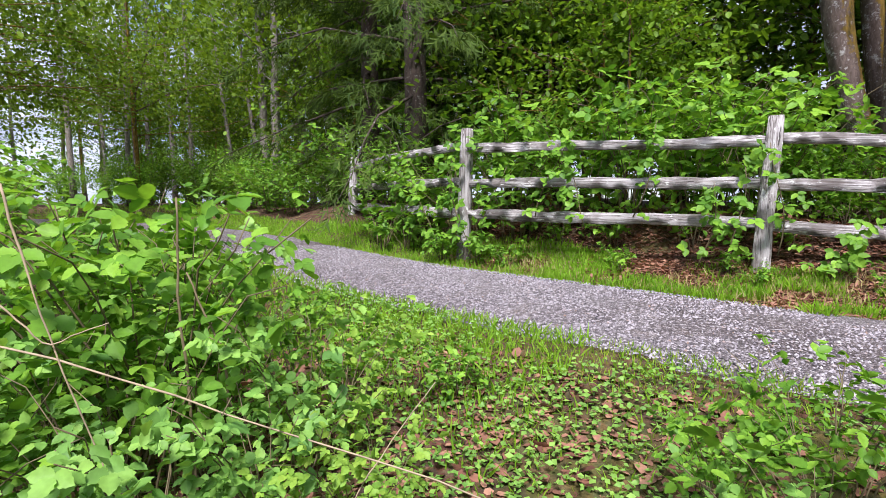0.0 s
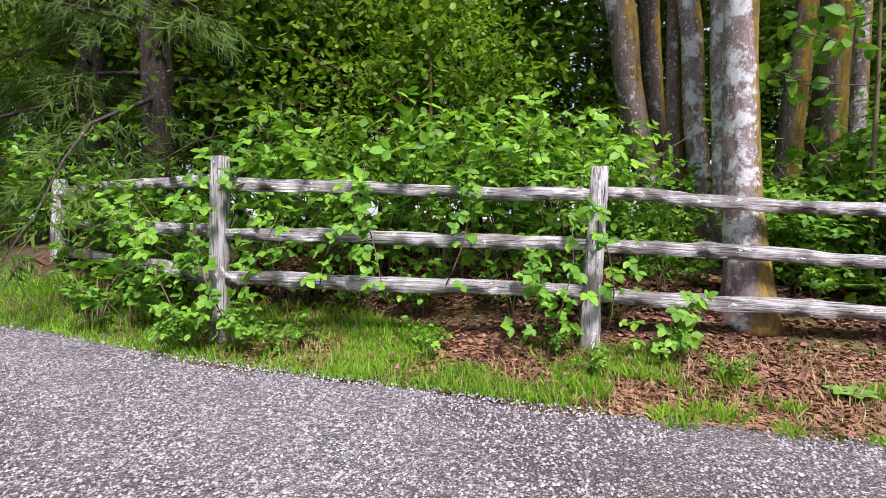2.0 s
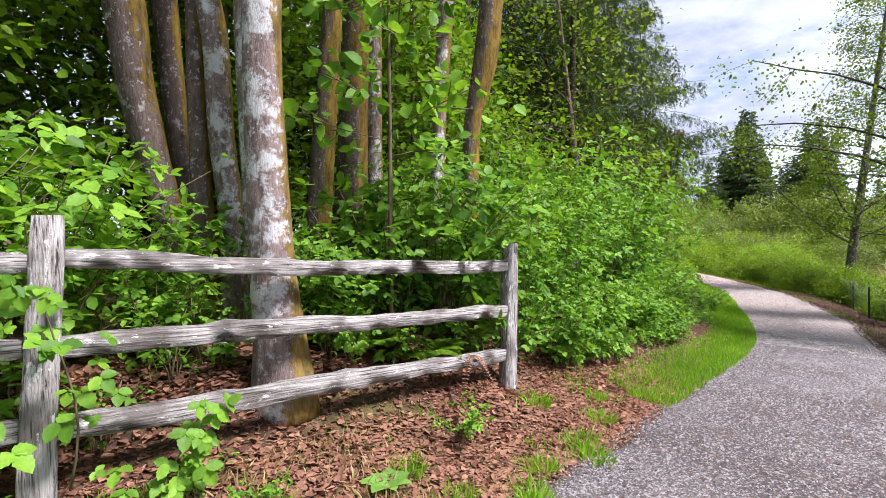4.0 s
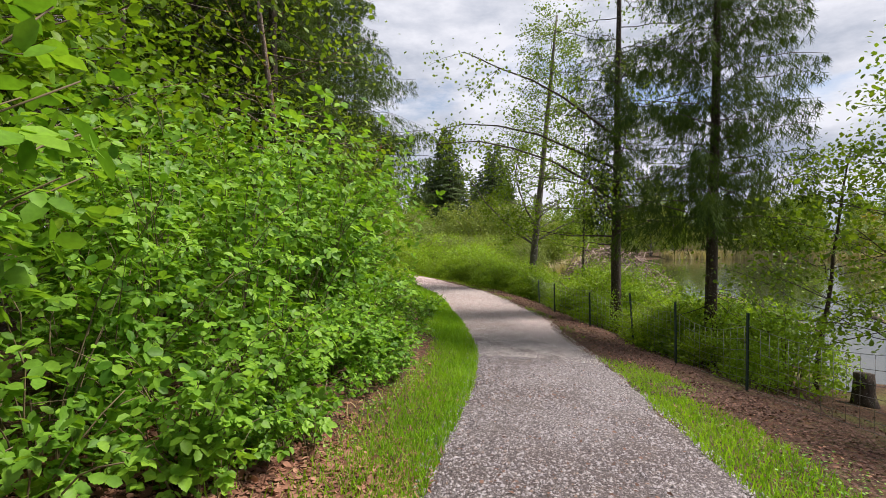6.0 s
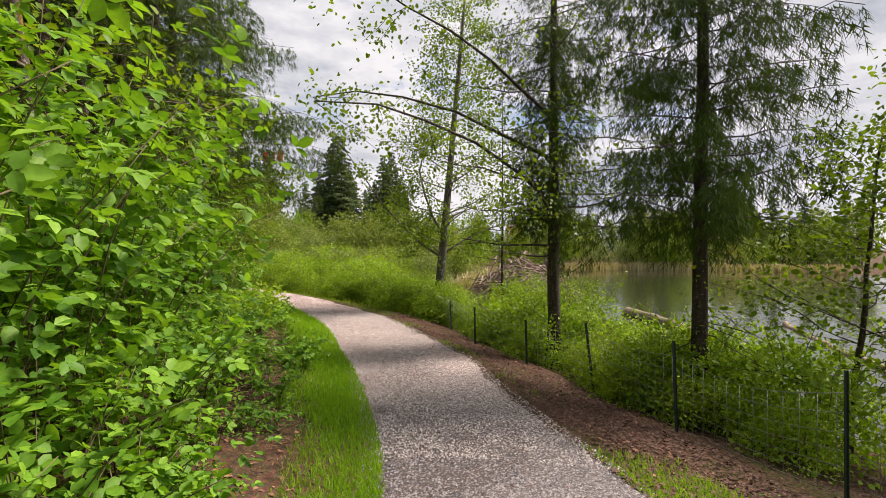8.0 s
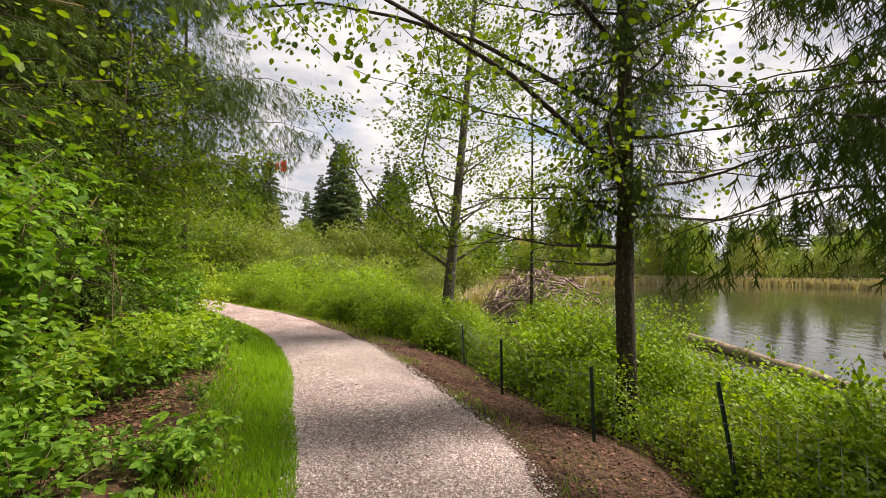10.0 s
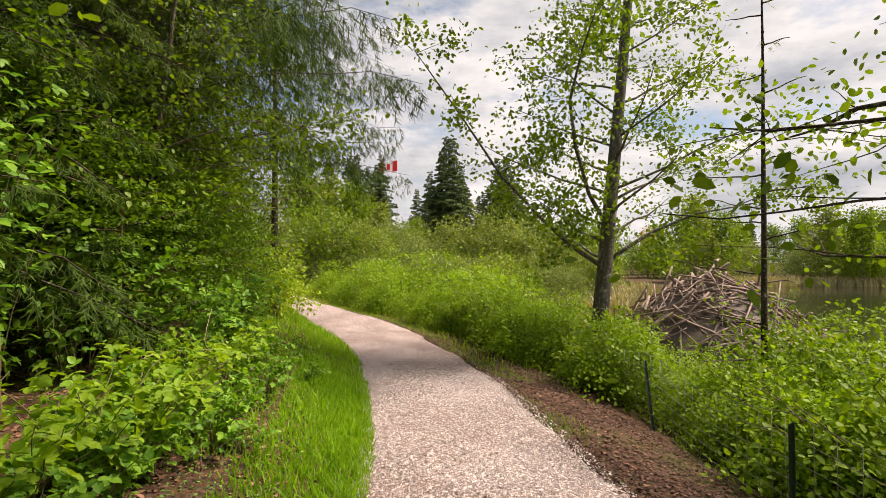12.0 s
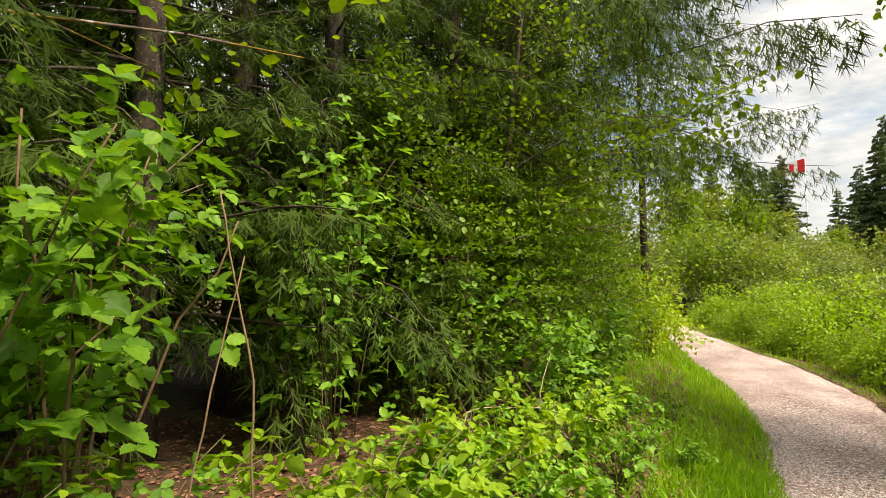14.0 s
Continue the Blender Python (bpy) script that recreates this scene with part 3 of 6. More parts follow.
def trunk_curve(r, h, lean=(0, 0), wander=.02, segs=12):
    s = np.linspace(0, 1, segs)
    pts = np.stack([lean[0] * h * s, lean[1] * h * s, h * s], -1)
    pts[1:, :2] += r.normal(0, wander * h / segs, (segs - 1, 2)).cumsum(0)
    pts[0, 2] = -.12
    return pts


def broadleaf(name, label, seed, h, radius, crown_from, crown_r, n_limbs, n_leaves, size, bark_mat, leaf_mat, lean=(0, 0), shape=LEAF_FAR, spread=.22, up=.45, wander=.02, flare=1.35, category="tree", layered=False, lo=.3, twigs=True, extra=(), near=False):
    r = np.random.default_rng(seed)
    root = new(name)
    tc = trunk_curve(r, h, lean, wander)
    rad = radius * np.linspace(1, .22, len(tc))
    rad[0] *= flare
    child("trunk", mesh_of("trunk", *tube(tc, rad, 14 if near else 12, .035, r), bark_mat, True), root)
    wood, curves = [], []
    for pts in extra:
        q = np.linspace(0, len(pts) - 1, 6)
        c = np.stack([np.interp(q, np.arange(len(pts)), np.array(pts)[:, a]) for a in range(3)], -1) + r.normal(0, .03, (6, 3))
        wood.append(tube(c, np.linspace(radius * .28, .008, 6), 6))
        curves += [c, c]
        for q in range(12):
            m = c[1 + q % 5]
            c2 = limb_curve(r, m, r.normal(0, 1, 3) * [1, 1, .5] + [0, 0, -.2], r.uniform(.6, 1.3), -.1, 6, .1)
            wood.append(tube(c2, np.linspace(.007, .003, 6), 3))
            curves += [c2, c2]
    for k in range(n_limbs):
        s = crown_from + (1 - crown_from) * (k + r.random()) / n_limbs * .97
        i = s * (len(tc) - 1)
        st = tc[int(i)] + (tc[min(int(i) + 1, len(tc) - 1)] - tc[int(i)]) * (i - int(i))
        a = k * 2.4 + r.uniform(-.5, .5)
        ln = crown_r * r.uniform(.6, 1.1) * (1 - .65 * (s - crown_from) / max(1 - crown_from, .01))
        c = limb_curve(r, st, (math.cos(a), math.sin(a), up), ln, .08, 6, .1)
        wood.append(tube(c, np.linspace(radius * .22 * (1.15 - s), .006, 6), 5))
        curves.append(c)
        for q in range(3 if twigs else 0):
            m = c[2 + q]
            b = a + r.uniform(.5, 1.1) * (1 if q % 2 else -1)
            c2 = limb_curve(r, m, (math.cos(b), math.sin(b), up * .5 + r.uniform(-.2, .3)), ln * .5, 0, 6, .1)
            wood.append(tube(c2, np.linspace(.008, .003, 6), 3))
            curves.append(c2)
    if near:
        for piece in wood:
            child("limb", mesh_of("limb", *piece, bark_mat, True), root)
    else:
        tagged(child("branchwork", mesh_of("branchwork", *join(wood), bark_mat, True), root), kind="stuff")
    if n_leaves:
        p, t = along(r, curves, n_leaves, lo, spread)
        if layered:
            p[:, 2] += r.normal(0, .03, n_leaves) - .5 * (p[:, 2] - np.round(p[:, 2] / .4) * .4)
        axis = unit(t) * .6 + r.normal(0, .7, (n_leaves, 3)) + np.array([0, 0, -.25])
        normal = unit(np.array([0, 0, 1.]) + r.normal(0, .35 if layered else .75, (n_leaves, 3)))
        v, f = leafage(p, axis, normal, size * r.uniform(.6, 1.25, n_leaves), shape)
        tagged(child("crown", mesh_of("crown", v, f, leaf_mat), root), kind="stuff")
    return tagged(root, label, category)


def conifer(name, label, seed, h, radius, base, reach, n_branch, sprays, size, needle=NEEDLES, bark_mat=BARK_DARK, droop=.35, hang=.7, shape=TWIG, taper=1.0, dead=6, category="conifer", near=False, wide=.3, curtain=0.0):
    r = np.random.default_rng(seed)
    root = new(name)
    tc = trunk_curve(r, h, (r.normal(0, .008), r.normal(0, .008)), .006)
    rad = radius * np.linspace(1, .08, len(tc))
    rad[0] *= 1.3
    child("trunk", mesh_of("trunk", *tube(tc, rad, 10, .03, r), bark_mat, True), root)
    wood, P, A = [], [], []
    for k in range(n_branch):
        s = base + (1 - base) * (k + r.random()) / n_branch
        i = min(s, .995) * (len(tc) - 1)
        st = tc[int(i)] + (tc[int(i) + 1] - tc[int(i)]) * (i - int(i))
        a = k * 2.39996 + r.uniform(-.4, .4)
        ln = reach * (1 - ((s - base) / (1 - base)) ** taper * .93) * r.uniform(.65, 1.1)
        c = limb_curve(r, st, (math.cos(a), math.sin(a), r.normal(.1, .16)), ln, -droop * r.uniform(.3, 1.9), 7, .12)
        wood.append(tube(c, np.linspace(max(.012, radius * .16 * (1.1 - s)), .004, 7), 4))
        n = max(3, int(sprays * ln / reach))
        u = np.sort(r.uniform(.12, 1, n)) * 6
        j = np.minimum(u.astype(int), 5)
        w = (u - j)[:, None]
        pos = c[j] * (1 - w) + c[j + 1] * w
        side = np.array([-math.sin(a), math.cos(a), 0])
        off = r.uniform(-1, 1, n) * wide * ln * (1.15 - u / 6)
        pos = pos + side[None] * off[:, None] + np.array([0, 0, -1.])[None] * (np.abs(off) * .25 + r.random(n) * .08 * size * 4 + curtain * r.random(n) ** 2)[:, None]
        P.append(pos)
        A.append(np.array([math.cos(a), math.sin(a), 0])[None] * .55 + side[None] * np.sign(off)[:, None] * .5 + np.array([0, 0, -hang])[None] + r.normal(0, .3, (n, 3)))
    for k in range(dead):
        s = base * r.uniform(.35, 1)
        st = tc[int(s * (len(tc) - 1))] * (1 - 0) + np.array([0, 0, r.uniform(0, .5)])
        a = r.uniform(0, 6.28)
        wood.append(tube(limb_curve(r, st, (math.cos(a), math.sin(a), -.1), reach * r.uniform(.25, .6), -.1, 5, .1), np.linspace(.012, .003, 5), 3))
    if near:
        for piece in wood:
            child("branch", mesh_of("branch", *piece, bark_mat, True), root)
    else:
        tagged(child("branchwork", mesh_of("branchwork", *join(wood), bark_mat, True), root), kind="stuff")
    P, A = np.concatenate(P), np.concatenate(A)
    n = len(P)
    normal = unit(np.array([0, 0, 1.])[None] + r.normal(0, .6, (n, 3)))
    v, f = leafage(P, A, normal, size * r.uniform(.6, 1.3, n), shape)
    tagged(child("crown", mesh_of("crown", v, f, needle), root), kind="stuff")
    return tagged(root, label, category)


HIDE = []


def plant(kinds, x, y, scale=1.0, turn=None, group="", sink=0.0, r=random):
    src = kinds[r.randrange(len(kinds))] if isinstance(kinds, list) else kinds
    m = pose(x, y, gz(x, y) - sink, 0, 0, r.uniform(0, 360) if turn is None else turn) @ Matrix.Scale(scale, 4)
    if src in HIDE:
        ob = copy_thing(src, pose(0, 0, 0))
    else:
        ob = src
        HIDE.append(src)
    ob.matrix_basis = m
    if group:
        ob["group"] = group
    return ob


# ---- split rail fence ----
def fence_post(r, foot, top, parent):
    foot, top = np.array(foot, float), np.array(top, float)
    n = 9
    s = np.linspace(0, 1, n)
    pts = foot[None] + (top - foot)[None] * s[:, None]
    pts[0, 2] -= .15
    v = []
    for k in range(n):
        w, d = .062 * (1.05 - .12 * s[k]), .055
        ring = [(-w, -d * .8), (-w * .75, -d), (w * .75, -d), (w, -d * .8), (w, d * .8), (w * .7, d), (-w * .7, d), (-w, d * .8)]
        shrink = .9 if k == n - 1 else 1
        v += [(pts[k, 0] + x * shrink + r.normal(0, .002), pts[k, 1] + y * shrink + r.normal(0, .002), pts[k, 2]) for x, y in ring]
    f = [(k * 8 + i, k * 8 + (i + 1) % 8, (k + 1) * 8 + (i + 1) % 8, (k + 1) * 8 + i) for k in range(n - 1) for i in range(8)]
    f = [t for q in f for t in ((q[0], q[1], q[2]), (q[0], q[2], q[3]))]
    e = (n - 1) * 8
    f += [(e, e + i, e + i + 1) for i in range(1, 7)]
    # local x runs up the post, so that the grain does too
    v = np.array(v) - foot
    ob = child("post", mesh_of("post", v[:, [2, 0, 1]], np.array(f), WOOD), parent)
    ob.matrix_basis = Matrix.Translation(foot) @ Matrix(((0, 1, 0, 0), (0, 0, 1, 0), (1, 0, 0, 0), (0, 0, 0, 1)))
    return ob


def fence_rail(r, a, b, tall, parent):
    a, b = np.array(a, float), np.array(b, float)
    ln = float(np.linalg.norm(b - a))
    n = 30
    s = np.linspace(0, 1, n)
    sag, bow = r.normal(0, .012), r.normal(0, .015)
    h = tall * (1 + .05 * np.sin(s * r.uniform(5, 9) + r.uniform(0, 6)) + .02 * r.standard_normal(n)) * np.interp(s, [0, .05, .95, 1], [.7, 1, 1, .7])
    lift = sag * np.sin(np.pi * s) + .005 * np.sin(s * r.uniform(7, 14) + r.uniform(0, 6)) + r.normal(0, .003, n)
    knot = r.uniform(.2, .8)
    h = h * (1 + .18 * np.exp(-((s - knot) / .03) ** 2))
    v = []
    for k in range(n):
        d = .034 * (1 + .08 * r.standard_normal())
        hh = h[k] / 2
        ring = [(-d, -hh * .95), (-d * .85, -hh), (d * .8, -hh), (d, -hh * .9), (d * .95, hh * .93), (d * .8, hh * .98), (-d * .85, hh), (-d, hh * .95)]
        v += [(s[k] * ln, bow * math.sin(math.pi * s[k]) + y + r.normal(0, .002), lift[k] + z + r.normal(0, .003)) for y, z in ring]
    f = [(k * 8 + i, (k + 1) * 8 + i, (k + 1) * 8 + (i + 1) % 8, k * 8 + (i + 1) % 8) for k in range(n - 1) for i in range(8)]
    f = [t for q in f for t in ((q[0], q[1], q[2]), (q[0], q[2], q[3]))]
    f += [(0, i, i + 1) for i in range(1, 7)] + [((n - 1) * 8, (n - 1) * 8 + i + 1, (n - 1) * 8 + i) for i in range(1, 7)]
    ob = child("rail", mesh_of("rail", np.array(v), np.array(f), WOOD), parent)
    d = b - a
    ob.matrix_basis = pose(*a, 0, -math.degrees(math.asin(d[2] / ln)), math.degrees(math.atan2(d[1], d[0])))
    return ob


fr = np.random.default_rng(3)
fence = tagged(new("split_rail_fence"), "weathered grey three-rail split wood fence, overgrown with brambles", "fence")
POSTS = [((-5.25, 6.2, 1.16), (-5.22, 6.25, 2.2)), ((-2.58, 4.9, .98), (-2.55, 4.92, 2.24)), ((.18, 4.92, .9), (.25, 5.0, 2.13)), ((3.27, 5.19, .7), (3.36, 5.25, 1.97))]
for foot, top in POSTS:
    fence_post(fr, foot, top, fence)
for (f0, t0), (f1, t1) in zip(POSTS[:-1], POSTS[1:]):
    f0, t0, f1, t1 = (np.array(p) for p in (f0, t0, f1, t1))
    for share, tall in ((.845, .09), (.55, .094), (.275, .102)):
        wob = fr.normal(0, .008, 2)
        fence_rail(fr, f0 + (t0 - f0) * (share + wob[0]), f1 + (t1 - f1) * (share + wob[1]), tall, fence)

# ---- shrub and tree kinds ----
BR = "fresh green bramble bush with three-part leaves"
bramble = [shrub("bramble_bush", BR, 11 + k, 1.15, .75, 16, 310, .088, LEAF_BRAMBLE, LEAF_ROUND, True, .12, .1) for k in range(4)]
low_bramble = [shrub("low_bramble", "low bramble shoots with bright young leaves over brown litter", 31 + k, .5, .45, 9, 95, .075, LEAF_BRAMBLE, LEAF_SERR, True, .25, .05, flat=.4) for k in range(4)]
tall_shrub = [shrub("salmonberry_thicket", "tall dense green salmonberry thicket", 51 + k, 2.5, 1.25, 18, 760, .1, LEAF_BRAMBLE, LEAF_MID, True, .1, .18, thick=.007) for k in range(3)]
cool_bush = [shrub("raspberry_bush", "soft bluish-green raspberry bush with pale young tips", 71 + k, .66, .42, 13, 210, .046, (LEAF_COOL, LEAF_BRAMBLE, LEAF_TIP)[k], LEAF_SERR, True, .2, .055, flat=.45, thick=.0035) for k in range(3)]
meadow_bush = [mound("meadow_shrub", "bright yellow-green leafy shrub at the pond edge", 91 + k, 1.35, .9, 13, 2600, .08, LEAF_MEADOW, LEAF_FAR, lobe=.36) for k in range(4)]
LEAF_BANK = leaf_material("bank leaves", (.14, .26, .02), (.225, .38, .026), (.33, .49, .04), thin=.46)
row_bush = [mound("verge_shrub", "rounded deep green shrub beside the gravel path", 121 + k, 1.2, .85, 13, 3600, .056, LEAF_ROW, LEAF_ROUND, lobe=.38) for k in range(3)]
tall_bank = [mound("pond_bank_shrub", "tall deep green leafy shrub on the pond bank", 141 + k, 1.95, 1.3, 18, 5200, .06, LEAF_ROW, LEAF_ROUND, lobe=.3) for k in range(2)]
bank_bush = [mound("pond_bank_shrub", "green leafy shrub on the pond bank", 111 + k, 1.15, .78, 12, 2900, .054, LEAF_BANK, LEAF_ROUND, lobe=.38) for k in range(4)]
tall_far = [shrub("salmonberry_thicket", "dense green thicket deep in the woods", 58 + k, 2.5, 1.25, 14, 2400, .1, LEAF_BRAMBLE, LEAF_ROUND, False, .08, .2, thick=.007) for k in range(2)]
willow = [mound("willow_thicket", "olive grey-green willow thicket across the meadow", 131 + k, 4.4, 3.0, 20, 5200, .17, (LEAF_OLIVE, LEAF_SAGE, LEAF_ALDER)[k], LEAF_FAR, lobe=.3, shoots=.16) for k in range(3)]
alder_far = [broadleaf("alder_tree", "slender grey alder with thin light-green crown", 151 + k, 13, .1, .2, 2.3, 22, 2300, .17, BARK_ALDER, LEAF_ALDER, (random.uniform(-.05, .05), random.uniform(-.05, .05)), spread=.4, twigs=False) for k in range(4)]
understory = [broadleaf("understory_maple", "leafy green understory maple with layered branches", 171 + k, 5.2, .05, .12, 2.1, 26, 5200, .1, BARK_BROWN, LEAF_WOOD, (0, 0), LEAF_ROUND, .2, .3, layered=True) for k in range(3)]
hemlock_far = [conifer("hemlock", "dark green hemlock deep in the woods", 195 + k, 17, .2, .06, 3.2, 80, 64, .48) for k in range(2)]
hemlock = [conifer("hemlock", "dark green hemlock with drooping branches", 191 + k, 17, .2, .08, 3.1, 90, 165, .3) for k in range(3)]
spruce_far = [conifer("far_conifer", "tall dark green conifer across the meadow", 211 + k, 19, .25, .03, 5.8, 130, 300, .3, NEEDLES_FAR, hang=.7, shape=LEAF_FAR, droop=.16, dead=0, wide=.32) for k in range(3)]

# ---- clump of trunks behind the fence ----
CL = "trees of the clump behind the fence"


def clump_trunk(label, mat, seed, axis, lean=(0.0, 0.0), n_leaves=900, h=11.5):
    """One trunk of the clump: a bent lower stem through a few (x, y, z, radius) stations from the top down, carried up into a thin crown."""
    r = np.random.default_rng(seed)
    q = np.array(axis, float)[::-1]
    low, high = q[0], q[-1]
    foot = np.array([low[0] + (low[0] - q[1][0]) * .25, low[1] + (low[1] - q[1][1]) * .25, 0, low[3] * 1.5])
    foot[2] = gz(foot[0], foot[1])
    root = tagged(new("maple_tree"), label, "tree", CL)
    up = np.linspace(0, 1, 9)[1:, None]
    crown_part = np.concatenate([high[:2] + up * (h - high[2] + foot[2]) * np.array(lean), high[2] + up * (h + foot[2] - high[2]), high[3] * (1 - .8 * up)], 1)
    crown_part[:, :2] += r.normal(0, .05, (8, 2)).cumsum(0)
    st = np.concatenate([[foot - [0, 0, .12, 0]], [np.append(foot[:3] + (low[:3] - foot[:3]) * .35, low[3] * 1.15)], q, crown_part])
    st[:, :3] -= foot[:3]
    along_z, fine = st[:, 2], np.concatenate([np.linspace(st[0, 2], st[0, 2] + 4.2, 46), np.linspace(st[0, 2] + 4.6, st[-1, 2], 14)])
    c = np.stack([np.interp(fine, along_z, st[:, k]) for k in range(4)], -1)
    soft = np.array([.06, .12, .2, .24, .2, .12, .06])
    for k in (0, 1, 3):
        c[:, k] = np.convolve(np.pad(c[:, k], 3, mode="edge"), soft, "valid")
    sides = 20
    v, f = tube(c[:, :3], c[:, 3], sides, 0, r)
    # gentle flutes and swellings in the bark
    ring = v.reshape(len(c), sides, 3)
    ang_ = np.linspace(0, 2 * np.pi, sides, endpoint=False)
    swell = 1 + .045 * np.sin(2 * ang_[None] + c[:, 2:3] * .9 + seed) + .03 * np.sin(5 * ang_[None] + seed + .8 * np.sin(c[:, 2:3] * 2)) + r.normal(0, .012, (len(c), sides))
    ring[:] = c[:, None, :3] + (ring - c[:, None, :3]) * swell[..., None]
    child("trunk", mesh_of("trunk", ring.reshape(-1, 3), f, mat, True), root)
    wood, curves = [], []
    for k in range(12):
        m = c[48 + k % 11]
        a_ = k * 2.4 + r.uniform(-.5, .5)
        curve = limb_curve(r, m[:3], (math.cos(a_), math.sin(a_), .5), r.uniform(1.3, 2.6), .08, 6, .1)
        wood.append(tube(curve, np.linspace(m[3] * .35, .006, 6), 5))
        curves.append(curve)
    tagged(child("branchwork", mesh_of("branchwork", *join(wood), mat, True), root), kind="stuff")
    p, t = along(r, curves, n_leaves, .3, .35)
    v, f = leafage(p, unit(t) * .6 + r.normal(0, .7, (n_leaves, 3)), unit(np.array([0, 0, 1.]) + r.normal(0, .75, (n_leaves, 3))), .17 * r.uniform(.6, 1.25, n_leaves), LEAF_FAR)
    tagged(child("crown", mesh_of("crown", v, f, LEAF_WOOD), root), kind="stuff")
    root.location = foot[:3]
    return root


clump_trunk("broad pinkish-grey trunk patched with white lichen and golden moss", BARK_WHITE, 301, [(1.29, 5.33, 3.68, .118), (1.28, 5.33, 3.05, .115), (1.3, 5.32, 2.42, .122), (1.33, 5.31, 1.77, .13), (1.37, 5.29, 1.38, .15)], (-.01, .01))
clump_trunk("stout brown mossy trunk leaning away from the clump", BARK_BROWN, 302, [(.72, 7.28, 4.45, .172), (.85, 7.24, 4.03, .161), (.9, 7.23, 3.36, .149), (1.04, 7.19, 2.62, .135), (1.18, 7.16, 1.99, .15), (1.32, 7.12, 1.37, .17)], (-.1, .04))
clump_trunk("slim brown trunk with pale lichen flecks", BARK_BROWN, 304, [(1.17, 7.54, 4.62, .118), (1.22, 7.53, 3.91, .106), (1.28, 7.51, 3.06, .1), (1.35, 7.49, 2.46, .1), (1.45, 7.46, 1.8, .114)], (-.06, .05))
clump_trunk("thin dark brown trunk within the clump", BARK_BROWN, 306, [(1.34, 7.1, 4.45, .068), (1.35, 7.1, 3.23, .074), (1.4, 7.08, 1.93, .094)], (-.02, .04))
clump_trunk("bent grey trunk with lichen and a mossy edge", BARK_WHITE, 303, [(1.35, 6.95, 4.39, .096), (1.47, 6.91, 3.76, .108), (1.5, 6.9, 2.9, .109), (1.56, 6.88, 2.36, .109), (1.6, 6.86, 1.81, .115)], (-.06, .03))
clump_trunk("slim pale grey lichen-covered trunk", BARK_WHITE, 305, [(1.56, 6.52, 4.22, .067), (1.6, 6.5, 3.39, .09), (1.63, 6.49, 2.05, .079)], (-.03, .01))
clump_trunk("thin mossy trunk half hidden by the pale one", BARK_MOSS, 311, [(1.66, 6.2, 4.2, .05), (1.67, 6.18, 3.2, .055), (1.66, 6.15, 1.9, .06)], (.01, .01))
clump_trunk("moss-covered brown trunk behind the fence", BARK_MOSS, 307, [(2.51, 6.76, 4.43, .092), (2.47, 6.78, 3.71, .105), (2.41, 6.81, 2.92, .112), (2.36, 6.84, 1.99, .113)], (.03, -.01))
clump_trunk("thick trunk under orange-green moss", BARK_MOSS, 308, [(3.1, 7.28, 4.72, .171), (3.05, 7.31, 3.38, .185), (3.01, 7.33, 2.48, .195)], (.02, -.01))
clump_trunk("thin white-flecked trunk behind the sapling", BARK_WHITE, 312, [(3.02, 6.82, 4.52, .057), (3.01, 6.83, 3.08, .07)], (.01, 0))
clump_trunk("slim white-patched trunk with moss", BARK_WHITE, 309, [(3.27, 5.99, 4.19, .083), (3.24, 6.01, 3.65, .067), (3.23, 6.03, 3.22, .063), (3.2, 6.05, 2.55, .073)], (.02, -.01))
clump_trunk("crooked trunk wrapped in golden moss", BARK_MOSS, 310, [(3.78, 5.91, 4.21, .117), (3.75, 5.95, 3.73, .124), (3.65, 6.04, 3.19, .08), (3.63, 6.06, 2.39, .104)], (.03, -.02))

# ---- woods behind and west of the fence ----
WB = "woods behind the fence"
for x, y, s in [(-4.5, 6.9, 1.0), (-5.8, 7.4, .9), (-5.4, 9.2, 1.0), (-2.87, 9.0, 1.05)]:
    plant(hemlock, x, y, s, group=WB)
for x, y, s in [(-1.7, 7.3, .9), (-2.6, 7.8, 1.0), (-.9, 8.9, 1.1), (-3.6, 8.6, 1.1), (-1.2, 10.4, 1.3), (2.4, 9.8, 1.2), (4.6, 8.9, 1.0), (1.0, 10.8, 1.4), (-3.0, 11.5, 1.4), (-5.6, 10.0, 1.2), (-1.2, 6.5, .6), (3.9, 10.5, 1.3), (-7.5, 9.0, 1.0)]:
    plant(understory, x, y, s, group=WB)
for x, y, s in [(-1.2, 12.5, 1.0), (1.8, 13, 1.1), (4.5, 13, 1.0), (6.0, 11.0, 1.0), (-5, 14, 1.1), (9.5, 12.5, 1.1), (8.0, 16, 1.2), (12, 15.5, 1.1)]:
    plant(hemlock_far, x, y, s, group=WB)
WW = "slender alders west of the fence"
wr = random.Random(5)
for k in range(40):
    x = wr.uniform(-30, -7.5)
    y = eased(NX, x) + wr.uniform(2.4, 16)
    plant(alder_far, x, y, wr.uniform(.75, 1.15), group=WW)
for x, y in [(-12.5, 12.1), (-9.3, 8.3), (-8.4, 9.6), (-10.5, 9.4)]:
    plant(alder_far, x, y, 1.0, group=WW)
for k in range(10):
    plant(alder_far, wr.uniform(-34, -19), wr.uniform(-3, 9), wr.uniform(.8, 1.1), group="alders beyond the bend of the path")
for k in range(9):
    plant(hemlock_far, -26 - 3.0 * k + wr.uniform(-1, 1), 26 + wr.uniform(-6, 8), wr.uniform(.8, 1.1), group="far woods to the west")
for k in range(15):
    plant(tall_far, -10.5 - k * .9, eased(NX, -10.5 - k * .9) + wr.uniform(1.7, 3.2), wr.uniform(.45, .68), group="hedge beyond the bend of the path")

